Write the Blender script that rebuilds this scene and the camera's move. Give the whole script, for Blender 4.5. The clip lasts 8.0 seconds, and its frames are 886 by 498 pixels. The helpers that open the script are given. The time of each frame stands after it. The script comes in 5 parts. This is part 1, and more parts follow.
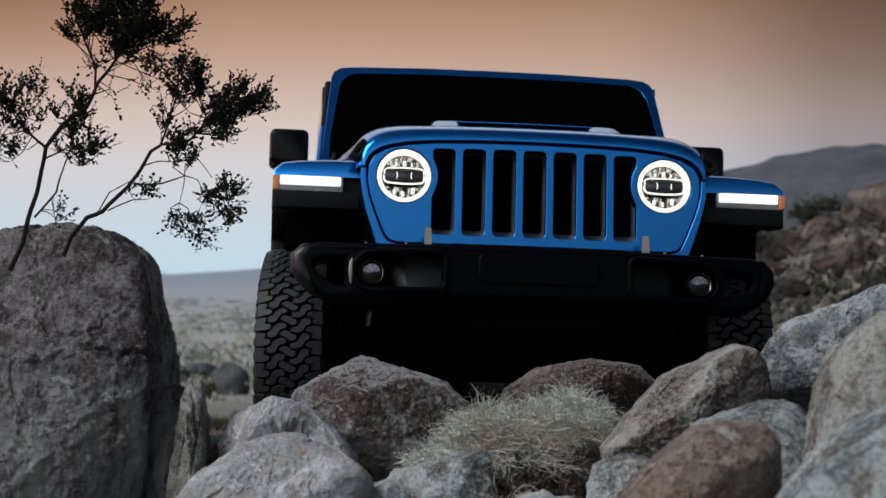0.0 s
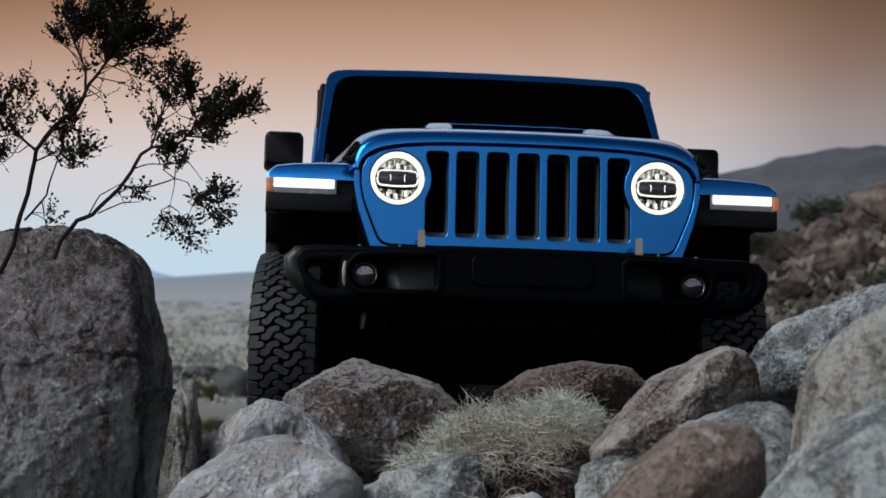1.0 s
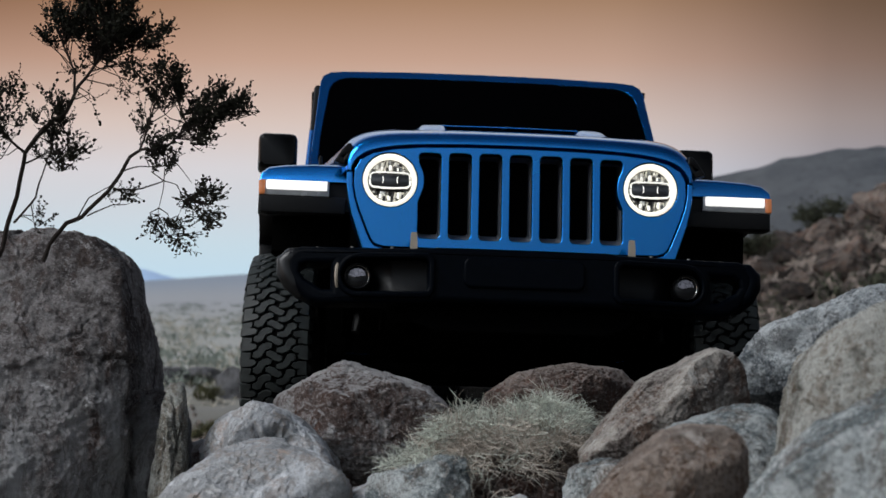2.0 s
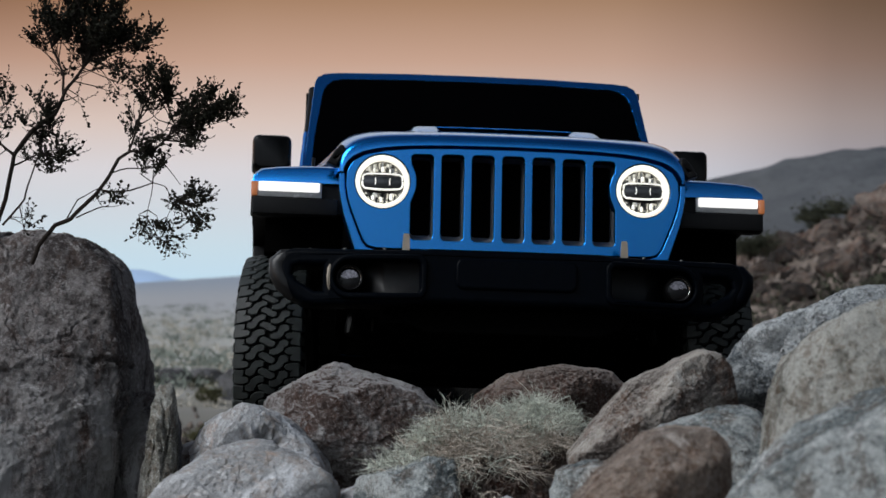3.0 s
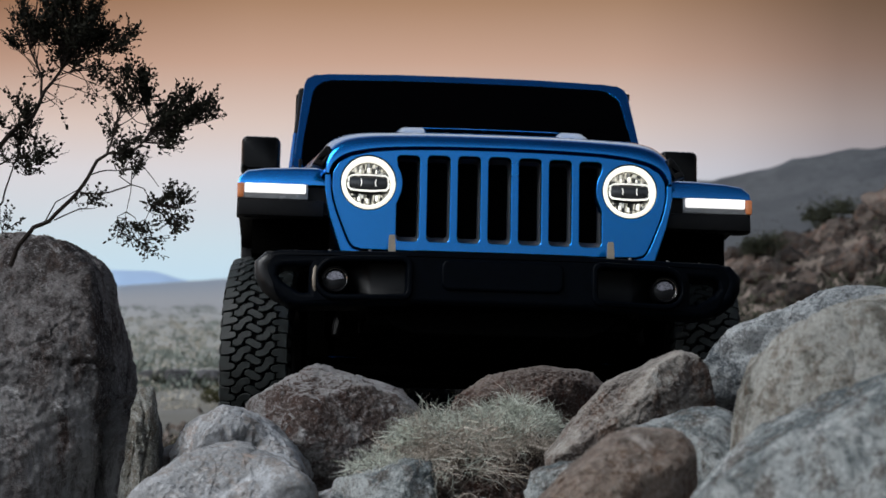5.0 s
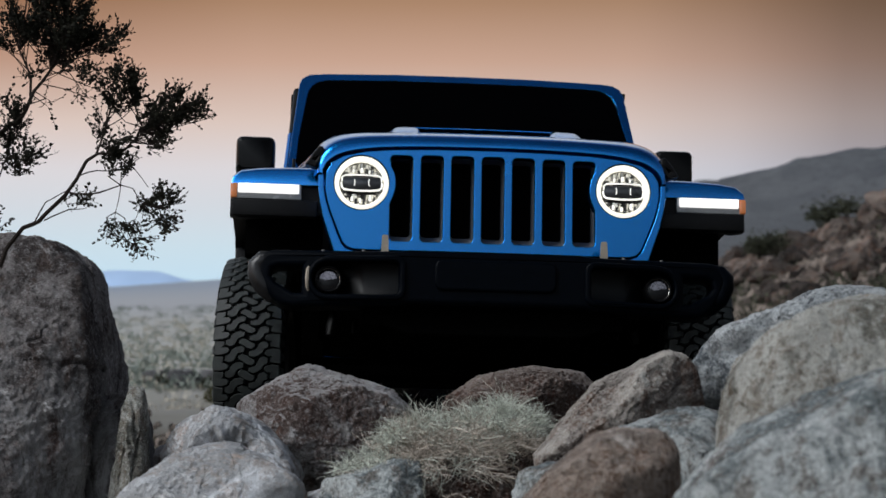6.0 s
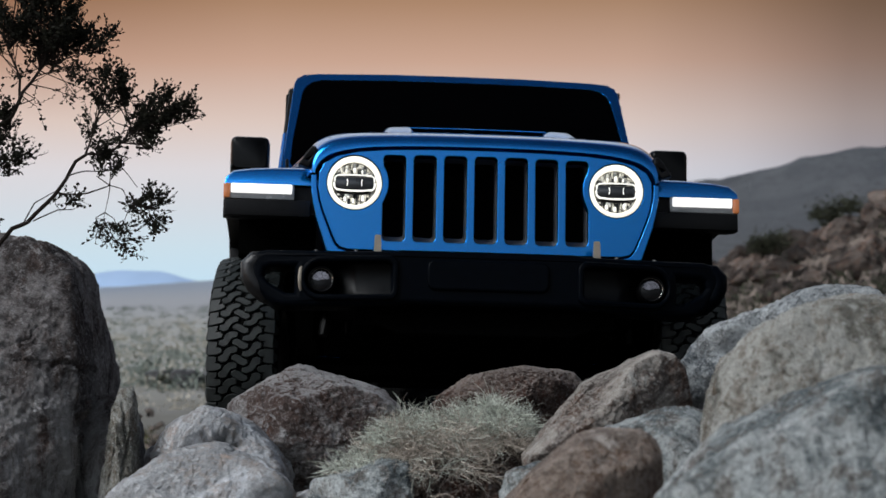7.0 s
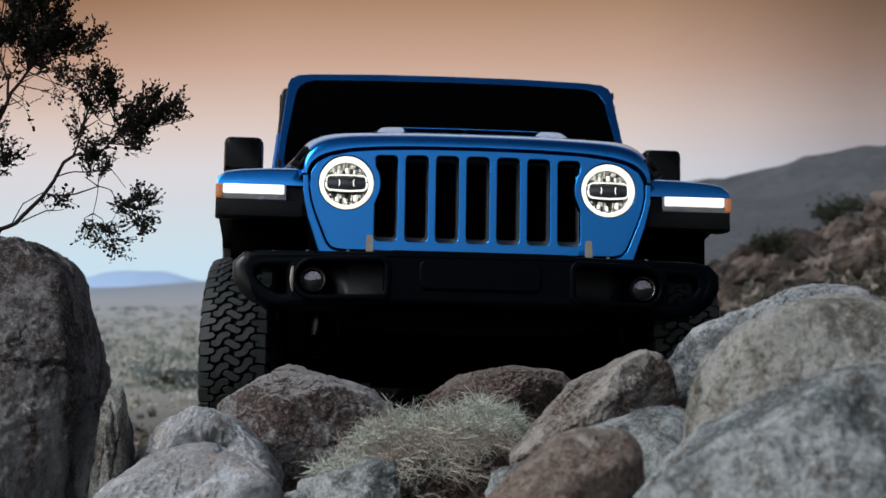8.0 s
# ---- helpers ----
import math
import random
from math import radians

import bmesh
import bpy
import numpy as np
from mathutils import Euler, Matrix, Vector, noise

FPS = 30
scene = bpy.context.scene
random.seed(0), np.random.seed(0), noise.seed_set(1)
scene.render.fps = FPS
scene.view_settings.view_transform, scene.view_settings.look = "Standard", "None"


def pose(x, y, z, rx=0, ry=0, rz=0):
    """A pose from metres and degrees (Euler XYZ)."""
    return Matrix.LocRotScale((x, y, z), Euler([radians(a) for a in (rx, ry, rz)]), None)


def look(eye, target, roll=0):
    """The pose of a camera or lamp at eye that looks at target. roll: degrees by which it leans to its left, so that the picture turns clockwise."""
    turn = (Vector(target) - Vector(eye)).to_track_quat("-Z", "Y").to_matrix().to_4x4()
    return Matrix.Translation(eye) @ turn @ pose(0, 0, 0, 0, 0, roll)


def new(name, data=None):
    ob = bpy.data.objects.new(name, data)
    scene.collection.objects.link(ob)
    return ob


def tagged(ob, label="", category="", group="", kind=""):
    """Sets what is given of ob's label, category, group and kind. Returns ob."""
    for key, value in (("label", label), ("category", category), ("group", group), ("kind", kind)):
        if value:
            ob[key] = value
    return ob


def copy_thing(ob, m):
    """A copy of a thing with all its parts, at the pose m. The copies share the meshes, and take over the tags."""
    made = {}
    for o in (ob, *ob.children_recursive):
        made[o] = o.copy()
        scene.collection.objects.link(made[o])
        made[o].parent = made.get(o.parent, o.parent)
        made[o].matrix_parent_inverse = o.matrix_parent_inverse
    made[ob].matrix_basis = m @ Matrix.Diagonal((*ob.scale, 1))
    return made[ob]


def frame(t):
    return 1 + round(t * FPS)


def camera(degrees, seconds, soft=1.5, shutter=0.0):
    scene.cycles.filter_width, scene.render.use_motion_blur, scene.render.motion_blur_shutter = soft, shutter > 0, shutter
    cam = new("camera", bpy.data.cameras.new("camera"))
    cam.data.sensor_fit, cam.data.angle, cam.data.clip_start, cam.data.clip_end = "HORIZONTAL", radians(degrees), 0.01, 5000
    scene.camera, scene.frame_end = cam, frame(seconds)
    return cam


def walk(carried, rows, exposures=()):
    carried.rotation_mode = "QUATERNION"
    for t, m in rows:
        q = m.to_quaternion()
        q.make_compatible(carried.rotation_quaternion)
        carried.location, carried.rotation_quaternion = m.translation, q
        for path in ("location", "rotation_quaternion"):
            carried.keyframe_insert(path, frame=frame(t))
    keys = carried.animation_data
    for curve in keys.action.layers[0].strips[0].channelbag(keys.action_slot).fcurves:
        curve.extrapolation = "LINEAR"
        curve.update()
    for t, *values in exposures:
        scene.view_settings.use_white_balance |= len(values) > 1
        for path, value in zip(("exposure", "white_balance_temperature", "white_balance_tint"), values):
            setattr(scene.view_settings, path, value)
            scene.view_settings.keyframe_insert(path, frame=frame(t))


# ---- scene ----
cam = camera(23.35, 8.0)
EYE = 0.85
ROWS = [  # seconds, x, y, z from the first eye, yaw, pitch, roll
    (0.0, 0.0000, 0.0000, 0.0000, -0.353, 0.721, -0.281),
    (0.5, 0.0169, 0.0002, 0.0004, -0.307, 0.750, -0.243),
    (1.0, 0.0346, 0.0007, 0.0010, -0.267, 0.776, -0.206),
    (1.5, 0.0528, 0.0014, 0.0016, -0.229, 0.799, -0.170),
    (2.0, 0.0714, 0.0025, 0.0024, -0.189, 0.818, -0.134),
    (2.5, 0.0904, 0.0040, 0.0031, -0.148, 0.833, -0.100),
    (3.0, 0.1097, 0.0059, 0.0039, -0.102, 0.845, -0.066),
    (3.5, 0.1291, 0.0082, 0.0046, -0.053, 0.853, -0.033),
    (4.0, 0.1486, 0.0108, 0.0052, 0.000, 0.858, -0.001),
    (4.5, 0.1682, 0.0137, 0.0057, 0.056, 0.860, 0.031),
    (5.0, 0.1878, 0.0167, 0.0062, 0.114, 0.860, 0.063),
    (5.5, 0.2074, 0.0198, 0.0065, 0.173, 0.858, 0.096),
    (6.0, 0.2271, 0.0225, 0.0068, 0.231, 0.855, 0.132),
    (6.5, 0.2468, 0.0247, 0.0071, 0.287, 0.851, 0.170),
    (7.0, 0.2666, 0.0259, 0.0074, 0.340, 0.847, 0.212),
    (7.5, 0.2867, 0.0258, 0.0077, 0.388, 0.842, 0.261),
    (8.0, 0.3071, 0.0237, 0.0082, 0.429, 0.837, 0.318),
]
walk(cam, [(t, pose(x, y, EYE + z, 0, 0, yaw) @ pose(0, 0, 0, pitch) @ pose(0, 0, 0, 0, roll) @ pose(0, 0, 0, 90))
           for t, x, y, z, yaw, pitch, roll in ROWS],
     exposures=[(0.0, -0.11), (2.0, -0.08), (4.0, -0.05), (6.0, -0.02), (8.0, 0.0)])
cam.data.dof.use_dof = True
cam.data.dof.focus_distance = 6.5
cam.data.dof.aperture_fstop = 6.8

# ---- world, sun ----
world = bpy.data.worlds.new("dusk_sky")
scene.world = world
world.use_nodes = True
wn, wl = world.node_tree.nodes, world.node_tree.links
wn.clear()
SUN_DIR = Vector((-0.62, -0.33, 0.70)).normalized()   # towards the brightest part of the evening sky


def sky():
    """A dusk sky. Ahead: pale blue at the horizon, a pink band over it, dusky orange above. Behind: the afterglow,
    narrowed to an added bright band for the grille to reflect. Dark overhead.
    """
    coord = wn.new("ShaderNodeTexCoord")
    xyz = wn.new("ShaderNodeSeparateXYZ")
    wl.new(coord.outputs["Generated"], xyz.inputs[0])

    def ramp(socket, stops):
        r = wn.new("ShaderNodeValToRGB")
        wl.new(socket, r.inputs[0])
        el = r.color_ramp.elements
        while len(el) < len(stops):
            el.new(0.5)
        for e, (p, c) in zip(el, stops):
            e.position, e.color = p, (*c, 1)
        return r.outputs[0]

    def mixed(fac, one, two, blend="MIX"):
        m = wn.new("ShaderNodeMix")
        m.data_type, m.blend_type = "RGBA", blend
        for sock, v in ((m.inputs[0], fac), (m.inputs[6], one), (m.inputs[7], two)):
            if isinstance(v, float):
                sock.default_value = v
            else:
                wl.new(v, sock)
        return m.outputs[2]
    ahead = ramp(xyz.outputs["Z"], [(0.0, (0.58, 0.76, 0.90)), (0.015, (0.61, 0.75, 0.85)), (0.035, (0.665, 0.70, 0.77)), (0.052, (0.72, 0.68, 0.725)), (0.073, (0.72, 0.567, 0.527)),
                                    (0.102, (0.585, 0.357, 0.277)), (0.131, (0.39, 0.207, 0.124)), (0.17, (0.42, 0.36, 0.34)), (0.24, (0.58, 0.61, 0.67)), (0.45, (0.55, 0.60, 0.70)), (0.66, (0.42, 0.47, 0.57)), (0.80, (0.12, 0.14, 0.19)), (0.88, (0.06, 0.075, 0.11))])
    fade = ramp(xyz.outputs["X"], [(0.0, (0.954, 0.98, 0.98)), (0.08, (0.895, 0.94, 0.965)), (0.13, (0.735, 0.78, 0.83)), (0.18, (0.46, 0.488, 0.545)), (0.24, (0.35, 0.375, 0.43))])   # lens vignetting put into the sky's colour, dimmer towards the east
    ahead = mixed(1.0, ahead, fade, "MULTIPLY")
    # the lens's dark corners, put into the dusky band away from its middle
    wide = wn.new("ShaderNodeMath")
    wide.operation = "ABSOLUTE"
    wl.new(xyz.outputs["X"], wide.inputs[0])
    vignette = mixed(1.0, ramp(wide.outputs[0], [(0.09, (0, 0, 0)), (0.22, (1, 1, 1))]), ramp(xyz.outputs["Z"], [(0.075, (0, 0, 0)), (0.14, (1, 1, 1)), (0.22, (0, 0, 0))]), "MULTIPLY")
    dim = wn.new("ShaderNodeRGB")
    dim.outputs[0].default_value = (0.62, 0.50, 0.45, 1)
    ahead = mixed(vignette, ahead, mixed(1.0, ahead, dim.outputs[0], "MULTIPLY"))
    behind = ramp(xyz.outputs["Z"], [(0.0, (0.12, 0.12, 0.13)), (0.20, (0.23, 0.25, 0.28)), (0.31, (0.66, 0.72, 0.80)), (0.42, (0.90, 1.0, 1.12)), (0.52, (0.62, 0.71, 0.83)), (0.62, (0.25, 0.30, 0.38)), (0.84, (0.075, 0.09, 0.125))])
    half = wn.new("ShaderNodeMath")   # stronger to the west, added to light left sides and dim the grille's right
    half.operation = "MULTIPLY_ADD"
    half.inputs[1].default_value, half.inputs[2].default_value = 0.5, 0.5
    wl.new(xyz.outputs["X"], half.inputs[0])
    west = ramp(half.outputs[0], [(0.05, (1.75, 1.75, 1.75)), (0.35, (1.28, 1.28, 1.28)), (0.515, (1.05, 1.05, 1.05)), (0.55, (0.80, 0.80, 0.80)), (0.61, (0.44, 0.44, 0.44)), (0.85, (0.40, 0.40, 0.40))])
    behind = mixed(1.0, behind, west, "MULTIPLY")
    turn = wn.new("ShaderNodeMapRange")
    turn.inputs["From Min"].default_value, turn.inputs["From Max"].default_value = 0.15, -0.65
    wl.new(xyz.outputs["Y"], turn.inputs["Value"])
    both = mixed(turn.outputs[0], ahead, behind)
    nish = wn.new("ShaderNodeTexSky")
    nish.sky_type, nish.sun_disc = "NISHITA", False
    nish.sun_elevation, nish.sun_rotation = radians(2), radians(-120)
    both = mixed(0.02, both, nish.outputs[0], "ADD")
    bg = wn.new("ShaderNodeBackground")
    bg.inputs["Strength"].default_value = 1.0
    out = wn.new("ShaderNodeOutputWorld")
    wl.new(both, bg.inputs[0])
    wl.new(bg.outputs[0], out.inputs[0])


sky()
sun = new("evening_sun", bpy.data.lights.new("evening_sun", "SUN"))
sun.data.energy, sun.data.angle, sun.data.color = 2.5, radians(34), (0.97, 0.985, 1.0)
sun.matrix_world = look(SUN_DIR * 50, (0, 0, 0))


# ---- materials ----
def material(name):
    m = bpy.data.materials.new(name)
    m.use_nodes = True
    return m, m.node_tree.nodes, m.node_tree.links, m.node_tree.nodes["Principled BSDF"]


def noise_node(n, l, coord, scale, detail=6.0, rough=0.55, distort=0.0):
    t = n.new("ShaderNodeTexNoise")
    t.inputs["Scale"].default_value, t.inputs["Detail"].default_value = scale, detail
    t.inputs["Roughness"].default_value, t.inputs["Distortion"].default_value = rough, distort
    l.new(coord, t.inputs["Vector"])
    return t.outputs["Fac"]


def ramp_node(n, l, fac, stops):
    r = n.new("ShaderNodeValToRGB")
    while len(r.color_ramp.elements) < len(stops):
        r.color_ramp.elements.new(0.5)
    for e, (p, c) in zip(r.color_ramp.elements, stops):
        e.position = p
        e.color = (*c, 1) if isinstance(c, tuple) else (c, c, c, 1)
    l.new(fac, r.inputs[0])
    return r.outputs[0]


def mix_node(n, l, fac, a, b, blend="MIX"):
    m = n.new("ShaderNodeMix")
    m.data_type, m.blend_type = "RGBA", blend
    for sock, v in ((m.inputs[0], fac), (m.inputs[6], a), (m.inputs[7], b)):
        if isinstance(v, (int, float)):
            sock.default_value = v
        elif isinstance(v, tuple):
            sock.default_value = (*v, 1)
        else:
            l.new(v, sock)
    return m.outputs[2]


def bump_node(n, l, height, strength, distance, normal=None):
    b = n.new("ShaderNodeBump")
    b.inputs["Strength"].default_value, b.inputs["Distance"].default_value = strength, distance
    l.new(height, b.inputs["Height"])
    if normal is not None:
        l.new(normal, b.inputs["Normal"])
    return b.outputs[0]


def plain(name, colour, rough=0.5, metal=0.0, coat=0.0, spec=0.5, vary=0.15, scale=30.0, bump=0.0, emit=None, power=0.0):
    """A paint, plastic or metal with slight mottling in colour and gloss."""
    m, n, l, bsdf = material(name)
    c = n.new("ShaderNodeTexCoord").outputs["Object"]
    f = noise_node(n, l, c, scale)
    low = tuple(v * (1 - vary) for v in colour)
    high = tuple(min(1, v * (1 + vary)) for v in colour)
    l.new(ramp_node(n, l, f, [(0.3, low), (0.7, high)]), bsdf.inputs["Base Color"])
    l.new(ramp_node(n, l, f, [(0.3, max(0.02, rough * 0.85)), (0.7, min(1, rough * 1.15))]), bsdf.inputs["Roughness"])
    bsdf.inputs["Metallic"].default_value = metal
    bsdf.inputs["Coat Weight"].default_value = coat
    bsdf.inputs["Coat Roughness"].default_value = 0.06
    bsdf.inputs["Specular IOR Level"].default_value = spec
    if bump:
        l.new(bump_node(n, l, noise_node(n, l, c, scale * 12), bump, 0.002), bsdf.inputs["Normal"])
    if emit:
        bsdf.inputs["Emission Color"].default_value = (*emit, 1)
        bsdf.inputs["Emission Strength"].default_value = power
    return m


def rock(name, dark, light, speck, grain=1.0, varnish=(0.10, 0.075, 0.06), stain=0.4, rust=0.5, vary=0.08, lit_dust=0.0, tall=0.6, rugged=1.0, specks=1.0, lichen=None):
    """Weathered desert stone: patches of two tones, brown varnish, mineral specks and pits."""
    m, n, l, bsdf = material(name)
    tc = n.new("ShaderNodeTexCoord")
    add = n.new("ShaderNodeVectorMath")
    add.operation = "ADD"
    info = n.new("ShaderNodeObjectInfo")
    mul = n.new("ShaderNodeMath")
    mul.operation = "MULTIPLY"
    mul.inputs[1].default_value = 40
    l.new(info.outputs["Random"], mul.inputs[0])
    l.new(tc.outputs["Object"], add.inputs[0])
    l.new(mul.outputs[0], add.inputs[1])
    c = add.outputs[0]
    streak = n.new("ShaderNodeVectorMath")
    streak.operation = "MULTIPLY"
    streak.inputs[1].default_value = (1.0, 1.0, tall)
    l.new(c, streak.inputs[0])
    big = noise_node(n, l, c, 3.0 * grain, 12, 0.72, 0.9)
    mid = noise_node(n, l, streak.outputs[0], 17 * grain, 12, 0.76, 0.2)
    fine = noise_node(n, l, c, 75 * grain, 8, 0.8, 0.15)
    grit = noise_node(n, l, c, 260 * grain, 3, 0.7)
    col = mix_node(n, l, ramp_node(n, l, big, [(0.45, 0.0), (0.54, 1.0)]), dark, light)
    col = mix_node(n, l, ramp_node(n, l, mid, [(0.51, 0.0), (0.57, stain)]), col, varnish)
    warm = noise_node(n, l, c, 3.6 * grain, 10, 0.74, 0.8)
    col = mix_node(n, l, ramp_node(n, l, warm, [(0.55, 0.0), (0.66, rust)]), col, (varnish[0] * 1.9, varnish[1] * 1.5, varnish[2] * 1.25))
    col = mix_node(n, l, ramp_node(n, l, fine, [(0.52, 0.0), (0.66, 0.7 * specks)]), col, speck)
    pale = noise_node(n, l, c, 9 * grain, 12, 0.78, 0.8)
    col = mix_node(n, l, ramp_node(n, l, pale, [(0.58, 0.0), (0.64, 0.6)]), col, tuple(min(0.75, v * 1.3) for v in speck))
    pits = ramp_node(n, l, fine, [(0.36, 0.2), (0.47, 1.0)])
    col = mix_node(n, l, 0.85 * specks, col, mix_node(n, l, 1.0, col, pits, "MULTIPLY"))
    col = mix_node(n, l, 0.6 * specks, col, mix_node(n, l, 1.0, col, ramp_node(n, l, grit, [(0.3, 0.45), (0.7, 1.5)]), "MULTIPLY"))
    fleck = noise_node(n, l, c, 130 * grain, 2, 0.5)
    col = mix_node(n, l, ramp_node(n, l, fleck, [(0.72, 0.0), (0.76, 0.3)]), col, tuple(min(0.8, v * 1.5) for v in speck))
    col = mix_node(n, l, ramp_node(n, l, fleck, [(0.27, 0.7), (0.31, 0.0)]), col, tuple(v * 0.35 for v in dark))
    # hairline cracks, broken off here and there
    bent = n.new("ShaderNodeVectorMath")
    bent.operation = "MULTIPLY_ADD"
    bent.inputs[1].default_value = (0.16, 0.16, 0.16)
    wob = n.new("ShaderNodeTexNoise")
    wob.inputs["Scale"].default_value, wob.inputs["Detail"].default_value = 7 * grain, 6
    l.new(c, wob.inputs["Vector"])
    l.new(wob.outputs["Color"], bent.inputs[0])
    l.new(c, bent.inputs[2])
    cell = n.new("ShaderNodeTexVoronoi")
    cell.feature = "DISTANCE_TO_EDGE"
    cell.inputs["Scale"].default_value = 5.5 * grain
    l.new(bent.outputs[0], cell.inputs["Vector"])
    crack = ramp_node(n, l, cell.outputs["Distance"], [(0.0, 0.8), (0.011, 0.0)])
    crack = mix_node(n, l, 1.0, crack, ramp_node(n, l, warm, [(0.50, 0.0), (0.58, 1.0)]), "MULTIPLY")
    col = mix_node(n, l, crack, col, tuple(v * 0.25 for v in dark))
    if lichen:   # pale crusts that grow below a height: (from, to, colour)
        rise = n.new("ShaderNodeSeparateXYZ")
        l.new(tc.outputs["Object"], rise.inputs[0])
        band = n.new("ShaderNodeMapRange")
        band.inputs["From Min"].default_value, band.inputs["From Max"].default_value = lichen[0], lichen[1]
        l.new(rise.outputs["Z"], band.inputs["Value"])
        crust = mix_node(n, l, 1.0, ramp_node(n, l, noise_node(n, l, streak.outputs[0], 11 * grain, 12, 0.8, 0.6), [(0.44, 0.0), (0.58, 0.85)]), band.outputs[0], "MULTIPLY")
        col = mix_node(n, l, crust, col, lichen[2])
    if lit_dust:   # pale dust on the tops, also standing in for the light on them
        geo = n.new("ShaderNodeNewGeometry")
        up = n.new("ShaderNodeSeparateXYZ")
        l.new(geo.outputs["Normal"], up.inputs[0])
        lies = mix_node(n, l, 1.0, ramp_node(n, l, up.outputs["Z"], [(0.48, 0.0), (0.88, lit_dust)]), ramp_node(n, l, mid, [(0.36, 0.25), (0.56, 1.0)]), "MULTIPLY")
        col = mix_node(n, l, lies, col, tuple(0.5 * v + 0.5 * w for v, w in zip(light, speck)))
    tone = n.new("ShaderNodeMapRange")   # no two stones are equally dark
    tone.inputs["To Min"].default_value, tone.inputs["To Max"].default_value = 1 - vary, 1 + vary
    l.new(info.outputs["Random"], tone.inputs["Value"])
    col = mix_node(n, l, 1.0, col, tone.outputs[0], "MULTIPLY")
    l.new(col, bsdf.inputs["Base Color"])
    bsdf.inputs["Roughness"].default_value = 0.9
    bsdf.inputs["Specular IOR Level"].default_value = 0.25
    nor = bump_node(n, l, mid, 1.0, 0.014 * rugged)
    nor = bump_node(n, l, ramp_node(n, l, crack, [(0.0, 1.0), (1.0, 0.0)]), 0.8, 0.006, nor)
    nor = bump_node(n, l, fine, 0.9, 0.006 * rugged, nor)
    nor = bump_node(n, l, grit, 0.5, 0.002, nor)
    l.new(nor, bsdf.inputs["Normal"])
    return m


M_BLUE = plain("blue_car_paint", (0.0010, 0.188, 0.59), 0.24, 0.96, 1.0, 0.5, 0.04, 8)
M_BLUE.node_tree.nodes["Principled BSDF"].inputs["Coat IOR"].default_value = 1.37
M_BLACK = plain("black_textured_plastic", (0.004, 0.004, 0.0045), 0.45, 0, 0, 0.16, 0.3, 60, 0.2)
M_MIRROR = plain("glossy_black_mirror_shell", (0.001, 0.001, 0.001), 0.22, 0, 0, 0.14, 0.3, 60)
M_BUMPER = plain("black_powder_coated_steel", (0.0008, 0.0016, 0.0032), 0.36, 0, 0, 0.036, 0.3, 45, 0.25)
# Paler, glossier copy of the bumper's black, for light from the left.
M_END_LIT = plain("lit_black_steel", (0.008, 0.008, 0.0085), 0.32, 0, 0, 0.42, 0.3, 45, 0.25)
M_POCKET = plain("satin_black_recess", (0.0016, 0.0019, 0.0024), 0.34, 0, 0, 0.15, 0.3, 45, 0.25)
M_STEEL = plain("damper_steel", (0.022, 0.022, 0.022), 0.5, 1.0)
# Black parts, darkened further for the shade under the car and in recesses.
M_UNDER = plain("shaded_black_underbody", (0.0012, 0.0012, 0.0012), 0.9, 0, 0, 0.02, 0.4, 20)
M_CHASSIS = plain("dull_grey_steel", (0.16, 0.16, 0.155), 0.55, 0.3, 0, 0.4, 0.3, 30)
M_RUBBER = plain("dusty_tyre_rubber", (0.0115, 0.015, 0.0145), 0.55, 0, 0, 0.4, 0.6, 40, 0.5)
# Darker copy of the tread rubber: the grooves' shade put into its colour.
M_GROOVE_SHADE = plain("shaded_groove_rubber", (0.003, 0.003, 0.003), 0.95, 0, 0, 0.05, 0.2, 25)
M_RIM = plain("dark_alloy", (0.03, 0.03, 0.032), 0.35, 0.8)
M_TAB = plain("tan_tow_bracket", (0.29, 0.25, 0.20), 0.5, 0.2)
M_GLASS = plain("dark_windscreen_glass", (0.0004, 0.0004, 0.0005), 0.05, 0, 0, 0.03, 0.1)
M_HALO = plain("white_running_light", (0.5, 0.5, 0.48), 0.4, emit=(1.0, 0.97, 0.84), power=1.05)
M_LED = plain("white_indicator_bar", (0.9, 0.9, 0.9), 0.4, emit=(1.0, 0.98, 0.95), power=1.1)
M_BAR = plain("lit_lens_edge", (0.8, 0.8, 0.8), 0.3, emit=(1.0, 0.97, 0.88), power=0.8)
M_CHROME = plain("lit_reflector_chrome", (0.75, 0.75, 0.72), 0.2, 0.6, emit=(1.0, 0.97, 0.9), power=0.22)
M_BOWL = plain("bright_reflector_bowl", (0.62, 0.61, 0.57), 0.14, 0.9, vary=0.2, scale=70)
M_LENSBLACK = plain("dark_projector_lens", (0.02, 0.022, 0.025), 0.1, 0, 0.5)
M_AMBER = plain("amber_marker_lens", (0.50, 0.16, 0.055), 0.2, 0, 0.6, emit=(1.0, 0.36, 0.13), power=0.11)
M_HOUSING = plain("clear_lamp_housing", (0.30, 0.31, 0.32), 0.25, 0.3, 0.5)
M_INSERT = plain("grey_grille_insert", (0.10, 0.108, 0.12), 0.5)
M_FOG_SKY = plain("fog_lens_sky_reflection", (0.26, 0.25, 0.28), 0.28, 0.8, vary=0.4, scale=70)
M_FOG = plain("fog_lamp_glass", (0.006, 0.006, 0.007), 0.08, 0, 0, 0.25)

